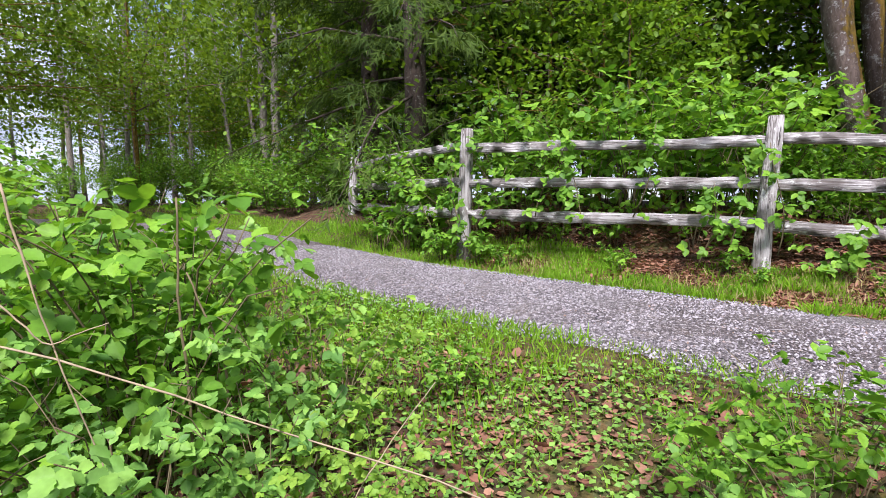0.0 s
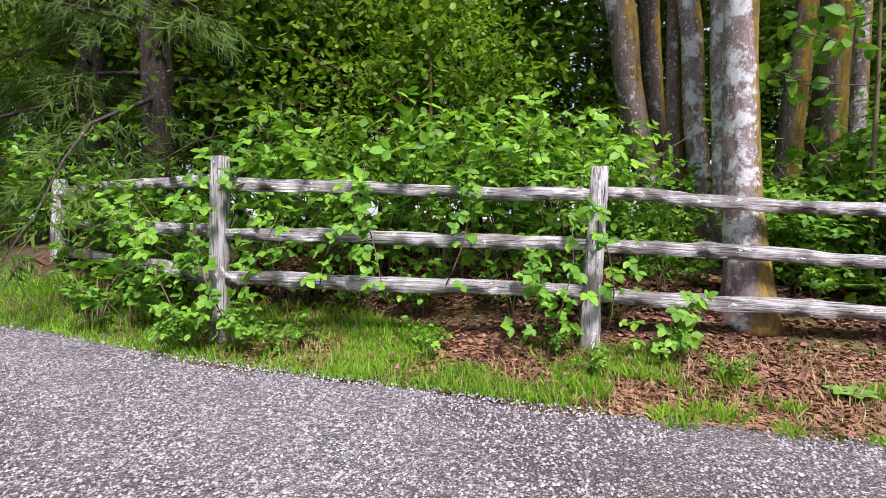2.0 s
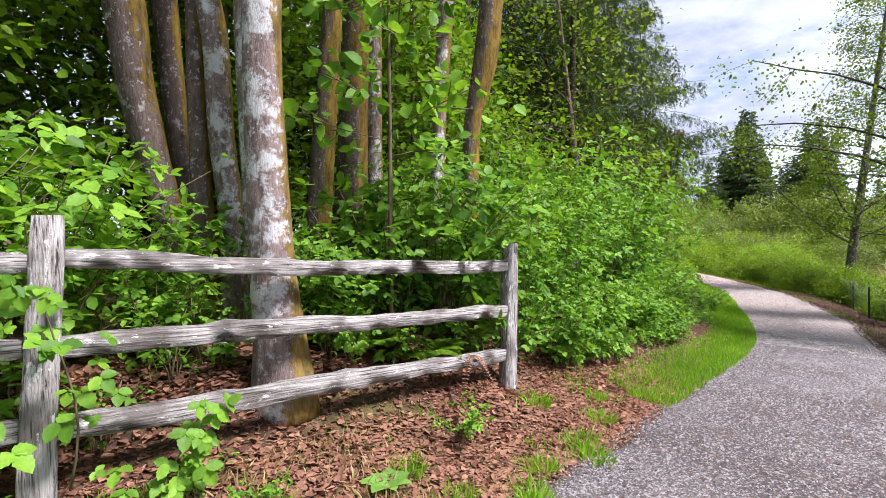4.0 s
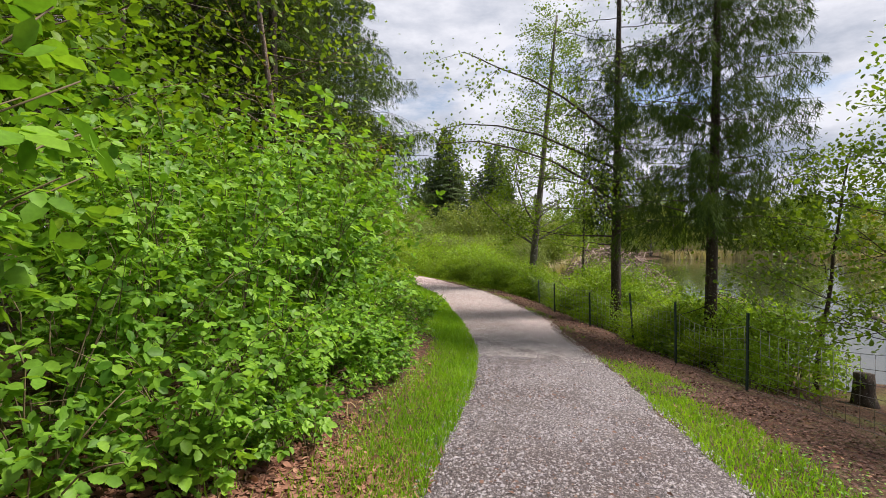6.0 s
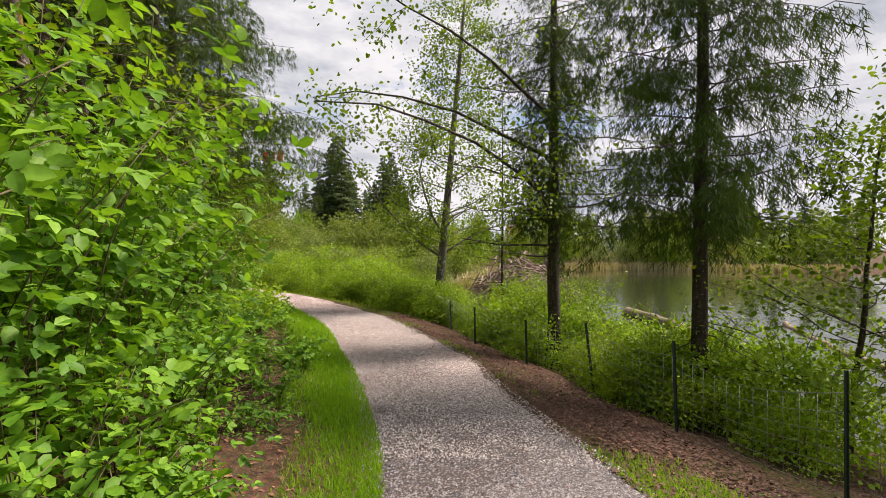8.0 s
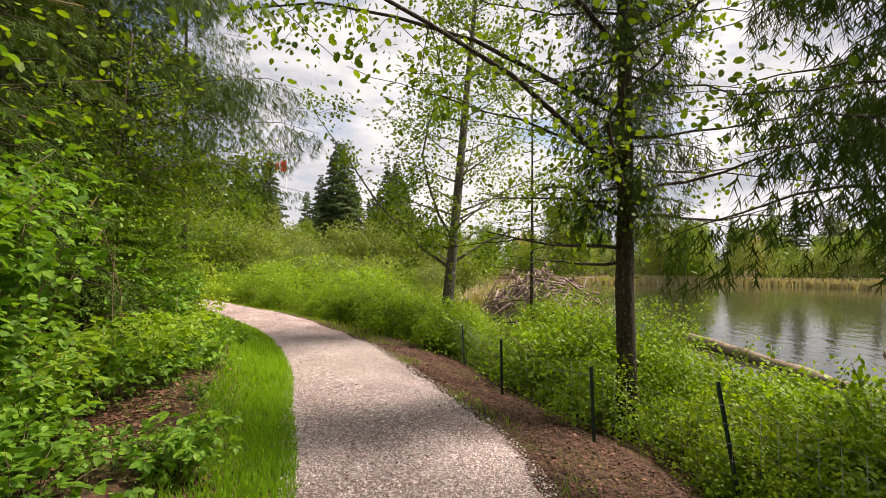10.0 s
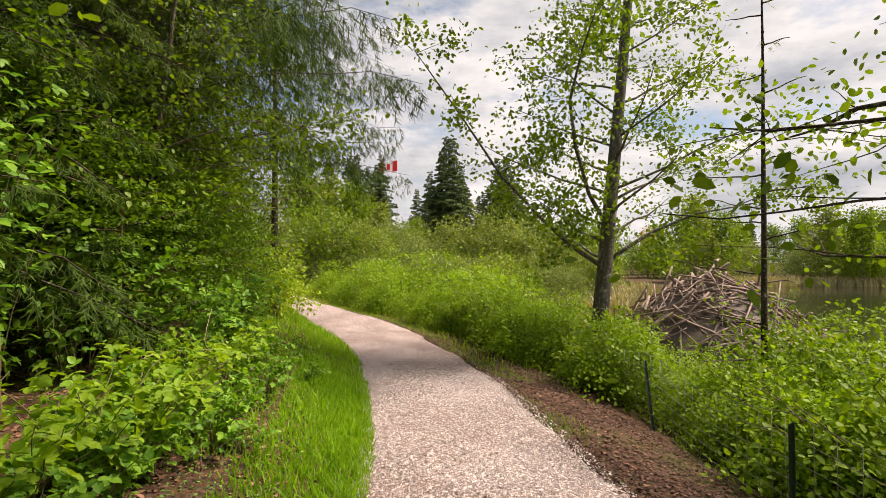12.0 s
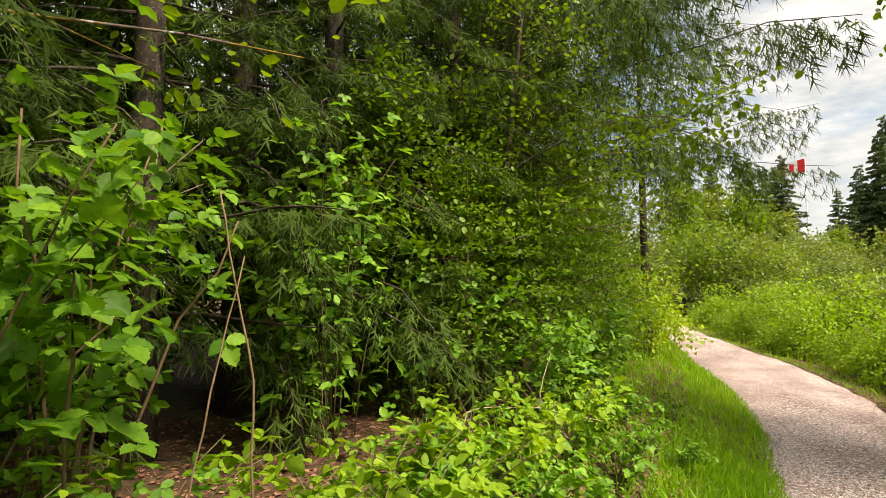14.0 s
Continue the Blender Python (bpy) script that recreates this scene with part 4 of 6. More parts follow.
for k in range(10):
    x, y = -7.0 - .8 * k + wr.uniform(-.3, .3), 9.2 + wr.uniform(0, 4.5)
    stem = copy_thing(alder_far[k % 4], pose(x, y, gz(x, y) - .1, wr.uniform(-4, 4), wr.uniform(-9, -2), wr.uniform(-20, 20)))
    stem.scale = (.7, .7, .85)
    tagged(stem, group=WW)
for k in range(6):
    plant(understory, wr.uniform(-30, -22), wr.uniform(-6, 7), wr.uniform(1.0, 1.5), group="leafy trees west of the path")
for k in range(8):
    plant(understory, wr.uniform(-19, -10), wr.uniform(-1.5, 3.0), wr.uniform(.8, 1.2), group="leafy trees west of the path")
for k in range(12):
    x = wr.uniform(-24, -8)
    plant(understory, x, eased(NX, x) + wr.uniform(3, 9), wr.uniform(.7, 1.1), group="leafy trees west of the path")

# ---- brambles at the fence ----
FB = "brambles along the fence"
for x, y, s in [(-5.6, 6.7, 1.0), (-4.4, 6.0, 1.0), (-3.5, 5.7, 1.0), (-2.9, 5.35, 1.1), (-2.2, 5.5, 1.05), (-1.6, 5.65, 1.15), (-1.0, 5.6, 1.15), (-.4, 5.7, 1.2), (.15, 5.75, 1.05), (-2.55, 6.3, 1.3), (-1.3, 6.4, 1.3),
                (-3.9, 6.9, 1.3), (.6, 6.0, .8), (.75, 5.75, .6), (1.05, 6.1, .65), (1.95, 5.8, .65), (1.75, 6.2, .7), (.9, 6.6, .8), (2.1, 5.75, .75), (2.45, 5.85, 1.15), (2.9, 5.7, 1.2), (2.6, 6.0, 1.2), (3.1, 5.9, 1.15), (-.3, 6.7, 1.2), (.2, 7.3, 1.3), (2.0, 6.5, .8), (-6.5, 7.4, 1.0), (-6.9, 6.6, .75), (-7.8, 6.8, .8), (-8.8, 7.2, .9), (-7.4, 7.4, .9), (-8.4, 7.9, 1.0), (-9.5, 8.2, 1.0), (-10.7, 8.6, 1.0), (-12, 9.2, 1.0), (-8, 8.8, 1.3), (-10, 9.6, 1.3), (-13.4, 9.6, 1.1), (-15, 10, 1.2)]:
    plant(bramble, x, y, s, group=FB)
for x, y, s in [(-3.75, 5.05, 1.3), (-3.5, 5.1, 1.1), (-2.4, 4.8, .75), (-2.8, 4.78, .75), (-2.0, 4.75, .5), (-.1, 4.85, .42), (-.9, 4.75, .5), (.15, 4.65, .35), (.8, 4.8, .4), (1.0, 4.6, .35), (.45, 5.2, .6), (-.35, 5.25, 1.1), (-1.6, 5.3, .8), (-1.1, 5.35, .8), (.1, 5.35, .7), (.8, 5.45, .75), (1.05, 5.6, .8), (1.75, 5.5, .7), (2.2, 5.35, .7), (2.9, 5.45, .7), (2.35, 4.75, .5), (3.6, 5.5, 1.0), (3.2, 5.5, .9), (1.9, 5.4, .8)]:
    plant(low_bramble, x, y, s, group="bramble shoots at the foot of the fence")


def climber(x, y, z0, z1, seed, lean=0.0):
    """A bramble cane that climbs the fence, its leaves hanging in front."""
    r = np.random.default_rng(seed)
    root = tagged(new("climbing_bramble"), "bramble cane climbing through the fence rails", "bramble", FB)
    n = 8
    s = np.linspace(0, 1, n)
    pts = np.stack([lean * s + .04 * np.sin(s * 5 + seed), -.06 - .05 * np.sin(s * np.pi), (z1 - z0) * s], -1)
    child("stem", mesh_of("stem", *tube(pts, np.linspace(.006, .003, n), 5), STEM_GREEN), root)
    k = 22
    p, t = along(r, [pts], k, .1, .055)
    p[:, 1] -= np.abs(r.normal(0, .05, k))
    axis = r.normal(0, .7, (k, 3)) + np.array([0, -.5, -.35])
    v, f = trifoliate(p, axis, unit(np.array([0, -.7, .8]) + r.normal(0, .35, (k, 3))), .075 * r.uniform(.6, 1.3, k), LEAF_SERR)
    child("leaves", mesh_of("leaves", v, f, LEAF_BRAMBLE), root)
    root.location = (x, y, z0)
    return root


for k, (x, y, z0, z1, ln) in enumerate([(-.02, 4.9, .85, 1.75, .05), (-.25, 4.9, .85, 1.6, .1), (.3, 4.9, 1.0, 1.9, -.05), (-2.7, 4.85, .95, 2.1, .1), (-2.45, 4.8, .95, 1.9, -.2), (-2.3, 4.8, .95, 1.8, .25), (-1.7, 4.85, 1.3, 2.15, .3), (-1.2, 4.85, 1.2, 2.0, -.3), (-.8, 4.9, 1.3, 2.15, .2), (-2.9, 4.9, .95, 1.95, -.35), (-3.9, 5.5, 1.1, 1.9, .2), (.6, 4.85, .85, 1.25, .2)]):
    climber(x, y, z0, z1, 400 + k, ln)

# sapling and elder behind the last post
sapling = broadleaf("sapling", "young sapling with large fresh green leaves", 331, 4.6, .022, .3, .9, 26, 620, .13, STEM_GREEN, LEAF_BRAMBLE, (.0, 0), LEAF_SERR, .1, .2, .02)
sapling.matrix_basis = pose(2.45, 5.7, gz(2.45, 5.7))

# ---- thicket along the path, after the fence ----
TB = "thicket beside the path"
for x, y, s in [(2.85, 6.0, .62), (3.4, 6.05, .62), (4.3, 6.0, .58), (4.9, 6.3, .68), (5.6, 6.35, .75), (6.4, 6.6, .85), (7.3, 6.85, .92), (8.2, 7.15, .95), (9.1, 7.5, 1.1), (5.2, 7.3, .9), (6.6, 7.8, 1.0), (8.2, 8.6, 1.2), (10.0, 8.2, 1.05), (10.2, 9.4, 1.2), (11.6, 9.3, 1.1), (12.8, 10.2, 1.1), (15.2, 11.6, 1.1)]:
    plant(tall_shrub, x, y, s, group=TB)
for x, y, s in [(3.8, 5.65, .8), (4.4, 5.55, .75), (5.1, 5.7, .7), (5.9, 5.9, .7), (6.7, 6.1, .75), (7.5, 6.3, .8), (8.4, 6.6, .8), (9.4, 6.95, .8), (10.4, 7.5, .8), (11.3, 8.1, .85), (12.3, 8.9, .9), (13.3, 9.7, .9), (17.0, 11.2, .95), (17.9, 11.6, 1.0), (18.8, 12.2, 1.0), (19.8, 12.9, 1.0), (20.8, 13.6, 1.0), (16.4, 11.9, 1.2), (13.6, 9.3, .7), (12.2, 8.3, .6), (15.6, 9.9, .6)]:
    plant(bramble, x, y, s, group=TB)
lr = random.Random(9)
for k in range(74):
    x = lr.uniform(4.0, 19)
    y = eased(NX, x) + (lr.uniform(.7, 1.25) if x < 10 else lr.uniform(.75, 2.2))
    plant(low_bramble, x, y, lr.uniform(.5, 1.0), group="low brambles beside the path", r=lr)
for x, y, s in [(15.8, 12.6, .75), (17.6, 13.2, .8), (19.0, 13.0, .6), (20.6, 14.6, .8), (22.0, 15.3, .7), (18.0, 12.1, .5), (23.3, 16.5, .7), (16.9, 12.0, .55)]:
    plant(understory, x, y, s, group=TB)
near_salmonberry = shrub("salmonberry", "tall salmonberry with broad bright leaves on tan canes", 346, 2.5, .8, 9, 230, .12, LEAF_BRAMBLE, LEAF_SERR, True, .35, .12, STEM_RED, thick=.011, arch=.2)
for x, y, s in [(13.5, 9.9, 1.0), (13.0, 9.6, .9)]:
    plant(near_salmonberry, x, y, s, group=TB)
for x, y, s in [(14.3, 9.35, 1.1), (14.8, 9.6, 1.0), (13.95, 9.1, .9), (15.3, 9.85, 1.0), (13.5, 9.0, 1.0), (12.9, 8.7, .9), (16.2, 10.1, .9), (14.5, 9.0, .8), (15.0, 9.3, .9), (15.7, 9.6, .8), (17.2, 10.6, 1.0), (17.8, 10.9, 1.1), (18.4, 11.6, 1.0), (19.0, 12.2, 1.0), (19.6, 12.8, 1.1), (20.3, 13.3, 1.1)]:
    plant(low_bramble, x, y, s, group="low brambles beside the path")
# Brambles in a lighter leaf colour, added to brighten the shaded thicket front.
young_bramble = [shrub("young_bramble", "bramble with brightened pale green leaves beside the verge", 411 + k, .75, .6, 11, 150, .08, LEAF_BANK, LEAF_SERR, True, .3, .06) for k in range(2)]
for x, y, s in [(13.2, 9.15, 1.0), (13.75, 9.3, 1.05), (14.25, 9.15, .9), (14.7, 9.3, .95), (15.2, 9.6, .9), (12.6, 8.75, .9), (15.9, 9.95, .9), (16.8, 10.4, .9)]:
    plant(young_bramble, x, y, s, group="young brambles beside the verge")
cedar = conifer("cedar_tree", "dark cedar with long drooping feathery branches", 341, 15, .19, .25, 5.0, 96, 640, .26, droop=.2, hang=1.7, wide=.3, dead=14, near=True, curtain=.55)
cedar.matrix_basis = pose(19.0, 14.15, gz(19, 14.1))
for x, y, s in [(16.8, 14.1, 1.0), (14.6, 13.0, .9), (15.8, 13.6, .8), (13.2, 13.6, .9), (12.4, 12.2, .8), (22.8, 18.4, .9), (17.8, 16.5, 1.1), (20.8, 17, 1.0), (11.5, 12.6, .95), (15.0, 16.0, 1.1), (13.7, 11.9, .75), (15.5, 12.7, .75), (17.5, 13.3, .7), (11.9, 10.9, .8)]:
    plant(hemlock, x, y, s, group="conifers behind the thicket")
overhang = broadleaf("bigleaf_maple", "maple leaning over the path with yellow-green leaves", 345, 8.5, .1, .25, 3.8, 30, 6200, .105, BARK_BROWN, LEAF_ALDER, (.05, -.12), LEAF_ROUND, .24, .1, .02, layered=True, extra=[[(.1, -.3, 3.4), (1.0, -1.4, 4.0), (2.0, -2.8, 4.3), (2.8, -3.8, 4.1)], [(.1, -.3, 3.9), (-.6, -1.6, 4.6), (-1.0, -2.8, 4.9), (-1.2, -3.8, 4.6)], [(.1, -.3, 3.0), (1.5, -1.2, 3.4), (3.2, -2.0, 3.6), (4.6, -2.8, 3.4)]])
for x, y, s in [(11.3, 9.7, 1.0), (17.6, 12.9, .7)]:
    plant(overhang, x, y, s, group="maples over the thicket")
hanging = conifer("hemlock", "slim hemlock with long drooping feathery branches beside the path", 342, 14, .11, .26, 4.3, 74, 290, .25, droop=.2, hang=1.7, wide=.25, dead=8, near=True, curtain=.5, taper=1.6)
hanging.matrix_basis = pose(24.4, 15.8, gz(24.4, 15.8))
plant(alder_far, 26.0, 21.5, .9, group="alders by the path")
plant(overhang, 20.6, 16.2, 1.0, group="maples over the thicket")

for x, y in [(19.5, 20), (23, 21.5), (16.5, 19), (25.5, 24), (21, 25)]:
    plant(hemlock_far, x, y, 1.0, group="conifers behind the thicket")
for x, y in [(17.5, 15.2), (19.4, 16.4), (21.4, 17.4), (15.4, 14.8), (18.5, 18.5), (22.8, 19.2), (13.6, 14.9)]:
    plant(tall_far, x, y, 1.45, group=TB)

# ---- pond side ----
birch = broadleaf("birch_tree", "slender birch with speckled bark and small leaves", 351, 11, .165, .2, 2.8, 44, 16500, .08, BARK_BIRCH, LEAF_ALDER, (-.015, -.09), LEAF_ROUND, .15, .35, .012, near=True, extra=[[(-.03, -.19, 2.1), (-.3, .9, 2.9), (-.9, 2.0, 4.0), (-1.4, 3.2, 5.6)], [(-.03, -.2, 2.2), (.1, -.9, 2.7), (.2, -2.2, 3.2), (.1, -3.6, 3.4)], [(-.04, -.25, 2.8), (-.8, .5, 3.9), (-2.0, .9, 5.0), (-3.0, .8, 5.6)]])
birch.matrix_basis = pose(22.4, 6.95, gz(22.4, 6.95) - .1, 0, 0, 20)
thin = conifer("young_larch", "thin dark young conifer with sparse side branches", 352, 7, .05, .12, 1.5, 26, 14, .14, LEAF_OLIVE, dead=8, droop=.02, hang=.3)
thin.matrix_basis = pose(19.95, 4.75, gz(19.95, 4.75) - .1)
alder_near = broadleaf("alder_tree", "dark-trunked alder with leafy branches and added conifer sprays over the path", 353, 11, .135, .2, 3.4, 36, 6800, .075, BARK_DARK, LEAF_ALDER, (0, 0), LEAF_ROUND, .2, -.02, .01, near=True, extra=[[(0, 0, 3.4), (-1.2, 1.2, 4.2), (-2.6, 2.4, 4.6), (-4.0, 3.4, 4.4)], [(0, 0, 4.2), (-.4, 1.6, 5.0), (-1.0, 3.2, 5.4), (-1.6, 4.4, 5.2)], [(0, 0, 3.0), (-1.6, .4, 3.6), (-3.0, .6, 3.8)], [(0, 0, 5.0), (-1.5, 1.5, 6.0), (-3.2, 3.0, 6.4)], [(0, 0, 2.9), (1.2, .8, 3.5), (2.6, 1.2, 3.6)]])
# shaggy dark conifer sprays, added on the alder's trunk in place of a hemlock
sp_r = np.random.default_rng(355)
for k in range(36):
    a_ = k * 2.4 + sp_r.uniform(-.4, .4)
    c_ = limb_curve(sp_r, (0, 0, 2.9 + .13 * k), (math.cos(a_), math.sin(a_), .05), sp_r.uniform(.6, 1.35), -.12, 7, .1)
    child("spray_branch", mesh_of("spray_branch", *tube(c_, np.linspace(.014, .004, 7), 4), BARK_DARK, True), alder_near)
    p_, t_ = along(sp_r, [c_], 300, .12, .1)
    p_[:, 2] -= np.abs(sp_r.normal(0, .22, 300))
    v, f = leafage(p_, unit(t_) * .5 + np.array([0, 0, -1.5]) + sp_r.normal(0, .35, (300, 3)), unit(sp_r.normal(0, 1, (300, 3))), .17 * sp_r.uniform(.6, 1.3, 300), TWIG)
    tagged(child("spray", mesh_of("spray", v, f, NEEDLES), alder_near), kind="stuff")
alder_near.matrix_basis = pose(16.06, 3.65, gz(16.06, 3.65) - .05)
spruce = conifer("spruce", "dark spruce with hanging shaggy branches", 354, 13, .12, .2, 2.1, 124, 310, .2, droop=.1, hang=2.2, dead=14, near=True, wide=.22, taper=2.0, curtain=.5)
spruce.matrix_basis = pose(13.25, 1.9, gz(13.25, 1.9) - .05)
ash = broadleaf("pond_tree", "leafy low tree leaning over the water", 356, 5.5, .06, .1, 2.6, 26, 4500, .085, BARK_DARK, LEAF_ALDER, (.05, -.1), LEAF_ROUND, .2, .3, .04)
for x, y, s in [(11.6, -.6, 1.0), (12.6, .4, .75), (9.4, -1.2, 1.0)]:
    plant(ash, x, y, s, group="low trees over the water")
for x, y, s in [(-11.5, 2.2, 1.0), (-15, 3.0, 1.1), (-17.5, 1.0, 1.2), (-15.5, 8.6, .9)]:
    plant(overhang, x, y, s, group="leafy maples west of the path")
PB = "shrubs on the pond bank"
for x, y, s in [(13.5, 2.6, .7), (13.2, 3.0, .45), (14.3, 3.1, .5), (14.0, 2.4, .75), (12.7, 2.2, .5), (14.9, 2.9, .7)]:
    plant(meadow_bush, x, y, s, group=PB)
br_ = random.Random(21)
for k in range(52):
    x = br_.uniform(12.8, 26)
    y = eased(SX, x) - br_.uniform(1.95, 3.8 if x < 18.5 else 3.0)
    # Shrubs on the camera's line of sight to the lodge are sized smaller.
    lodge_view = -16 < math.degrees(math.atan2(y - 6.53, x - 13.15)) < -1
    plant((bank_bush, row_bush)[k % 2], x, y, br_.uniform(.45, .75) if lodge_view else br_.uniform(.6, 1.25), group=PB, r=br_)
for x, y, s in [(11.6, 1.5, .6), (12.6, 1.9, .65), (12.2, .9, 1.2), (13.0, .9, 1.3), (14.0, 1.5, 1.2), (15.2, 2.2, 1.2), (14.2, 2.6, .75), (13.6, 2.2, .5), (15.3, 3.2, .7), (14.6, 2.3, 1.0), (15.0, 1.7, 1.0), (14.4, 1.0, 1.1), (16.6, 3.3, 1.15), (17.4, 3.9, 1.1), (16.9, 4.3, .75), (18.0, 4.6, .9), (18.8, 4.9, 1.0), (17.8, 3.0, 1.1), (19.6, 5.3, .85), (18.9, 3.6, 1.1), (20.3, 5.0, 1.0), (13.9, 2.9, .55)]:
    plant(bank_bush, x, y, s, group=PB)
MB = "bright shrubs in the meadow"
for x, y, s in [(18.5, 4.0, .8), (17.6, 3.5, .85), (19.4, 4.3, 1.0), (18.0, 2.9, .95), (20.2, 4.0, .9), (16.4, 2.7, .7)]:
    plant(tall_bank, x, y, s, group=PB)
for k in range(30):
    x = 20.6 + k * .62
    plant(row_bush if k % 3 else bank_bush, x, eased(SX, x) - br_.uniform(1.75, 2.4), br_.uniform(.55, .9), group=MB, r=br_)
for k in range(34):
    x = br_.uniform(22, 42)
    y = eased(SX, x) - br_.uniform(2.4, 6.5)
    if pond(x, y) > 1.0 and (y > 6.9 or x < 21):
        plant((meadow_bush, bank_bush, row_bush)[k % 3], x, y, .6 + 1.0 * br_.random() ** 2, group=MB, r=br_)
for x, y, s in [(22.8, 5.6, .7), (24.2, 6.0, .75), (25.6, 6.3, .8), (23.6, 4.9, .6), (26.6, 6.9, .9), (21.4, 5.0, .7), (20.4, 4.3, .8), (19.2, 4.0, .9), (18.2, 3.4, .9)]:
    plant(bank_bush, x, y, s, group=PB)
for k in range(30):
    x = br_.uniform(23, 44)
    y = eased(NX, x) + br_.uniform(.9, 9)
    plant(meadow_bush, x, y, br_.uniform(.9, 1.7), group="bright shrubs in the meadow", r=br_)

for x, d, s in [(23.2, 1.9, 1.1), (24.6, 2.6, 1.5), (26.2, 1.7, 1.2), (27.6, 3.2, 1.8), (29.4, 2.1, 1.4), (31.0, 3.8, 2.1), (32.6, 2.4, 1.6), (34.5, 4.4, 2.2), (36.0, 2.6, 1.8), (28.8, 5.2, 1.9), (33.0, 6.2, 2.2)]:
    plant(bank_bush, x, eased(SX, x) - d, s, group="bright shrubs in the meadow", r=br_)


def polar(deg, d, x0=13.0, y0=6.6):
    return x0 + d * math.cos(radians(deg)), y0 + d * math.sin(radians(deg))


for k in range(38):
    plant(willow, *polar(br_.uniform(3, 44), br_.uniform(32, 56)), br_.uniform(.85, 1.45), group="willow thickets across the meadow", r=br_)
for k in range(22):
    plant(willow, *polar(br_.uniform(-34, 4), br_.uniform(64, 82)), br_.uniform(.8, 1.3), group="willow thickets beyond the pond", r=br_)
for k in range(46):
    x, y = polar(br_.uniform(4, 42), br_.uniform(19, 38))
    size = br_.uniform(.3, .58)
    if y < float(south(x)) - 2.2 - 2 * size and pond(x, y) > 1.05 or y > float(north(x)) + 1.8 + 2.6 * size:
        plant(willow, x, y, size, group="willow thickets across the meadow", r=br_)
FC = "far conifers"
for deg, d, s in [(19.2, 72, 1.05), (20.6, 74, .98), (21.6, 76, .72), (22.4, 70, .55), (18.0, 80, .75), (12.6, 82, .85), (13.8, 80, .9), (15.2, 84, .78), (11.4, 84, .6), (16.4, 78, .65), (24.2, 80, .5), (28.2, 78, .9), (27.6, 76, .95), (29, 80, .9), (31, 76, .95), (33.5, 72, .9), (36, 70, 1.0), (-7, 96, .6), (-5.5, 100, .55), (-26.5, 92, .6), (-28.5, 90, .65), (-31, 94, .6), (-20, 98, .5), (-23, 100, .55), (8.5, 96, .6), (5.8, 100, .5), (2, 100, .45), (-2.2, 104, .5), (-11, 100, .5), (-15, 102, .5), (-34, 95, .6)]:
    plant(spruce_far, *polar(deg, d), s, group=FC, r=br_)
far_tree = [broadleaf("far_tree", "soft green broadleaf tree beyond the pond", 361 + k, 9, .14, .1, 3.2, 34, 3600, .34, BARK_ALDER, LEAF_OLIVE if k else LEAF_ALDER, (0, 0), LEAF_FAR, .5, .4, twigs=False) for k in range(2)]
gold_tree = [broadleaf("golden_tree", "yellow-orange budding tree beyond the pond", 371, 9, .14, .12, 2.8, 18, 1000, .5, BARK_ALDER, LEAF_GOLD, (0, 0), LEAF_FAR, .5, .4)]
for k in range(34):
    plant(far_tree, *polar(br_.uniform(-36, 6), br_.uniform(78, 100)), br_.uniform(.55, .95), group="far broadleaf trees", r=br_)
for k in range(30):
    plant(far_tree, *polar(6 + k * 1.15 + br_.uniform(-.6, .6), br_.uniform(58, 74)), br_.uniform(.35, .6), group="far broadleaf trees", r=br_)
for deg, d, s in [(-6.2, 58, .95), (-8.6, 60, .8), (-17, 66, .85), (-19.5, 64, .8), (28.0, 60, .95), (30.5, 56, 1.1), (33.5, 58, 1.2), (36.5, 52, 1.2), (23.8, 66, .8)]:
    plant(far_tree, *polar(deg, d), s, group="far broadleaf trees", r=br_)
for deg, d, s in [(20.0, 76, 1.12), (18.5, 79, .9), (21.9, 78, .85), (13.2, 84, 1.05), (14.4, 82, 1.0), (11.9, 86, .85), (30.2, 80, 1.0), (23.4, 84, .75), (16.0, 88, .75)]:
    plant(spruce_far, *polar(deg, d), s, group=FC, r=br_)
for deg, d, s in [(-1.5, 84, .75), (-2.6, 86, .65), (-25.2, 80, .6), (-9.5, 88, .5), (23.2, 88, 1.0)]:
    plant(gold_tree, *polar(deg, d), s, group="golden trees beyond the pond", r=br_)


# ---- pond things ----
def stick_mesh(r, ln, rad):
    c = limb_curve(r, (-ln / 2, 0, 0), (1, 0, 0), ln, 0, 5, .07)
    return mesh_of("stick", *tube(c, np.linspace(rad, rad * .6, 5), 6, .05, r), STICK_WOOD, True)


sr = np.random.default_rng(17)
lodge = tagged(new("beaver_lodge"), "domed beaver lodge of piled bare sticks in the pond", "beaver lodge")
lodge.location = (29.8, 4.0, WATER_Z)
u, w = np.meshgrid(np.linspace(0, 1, 9), np.linspace(0, 2 * np.pi, 25)[:-1], indexing="ij")
rr = 2.5 * u
mv = np.stack([rr * np.cos(w), 1.15 * rr * np.sin(w), 1.8 * (1 - u ** 1.7) - .1 + sr.normal(0, .06, u.shape)], -1).reshape(-1, 3)
mf = [(i * 24 + j, (i + 1) * 24 + j, (i + 1) * 24 + (j + 1) % 24) for i in range(8) for j in range(24)] + [(i * 24 + j, (i + 1) * 24 + (j + 1) % 24, i * 24 + (j + 1) % 24) for i in range(8) for j in range(24)]
child("mound", mesh_of("mound", mv, np.array(mf), MUD), lodge)
stick_kinds = [stick_mesh(sr, ln, rad) for ln, rad in ((1.3, .022), (1.7, .03), (2.6, .036), (1.0, .02), (2.1, .046), (1.5, .024))]
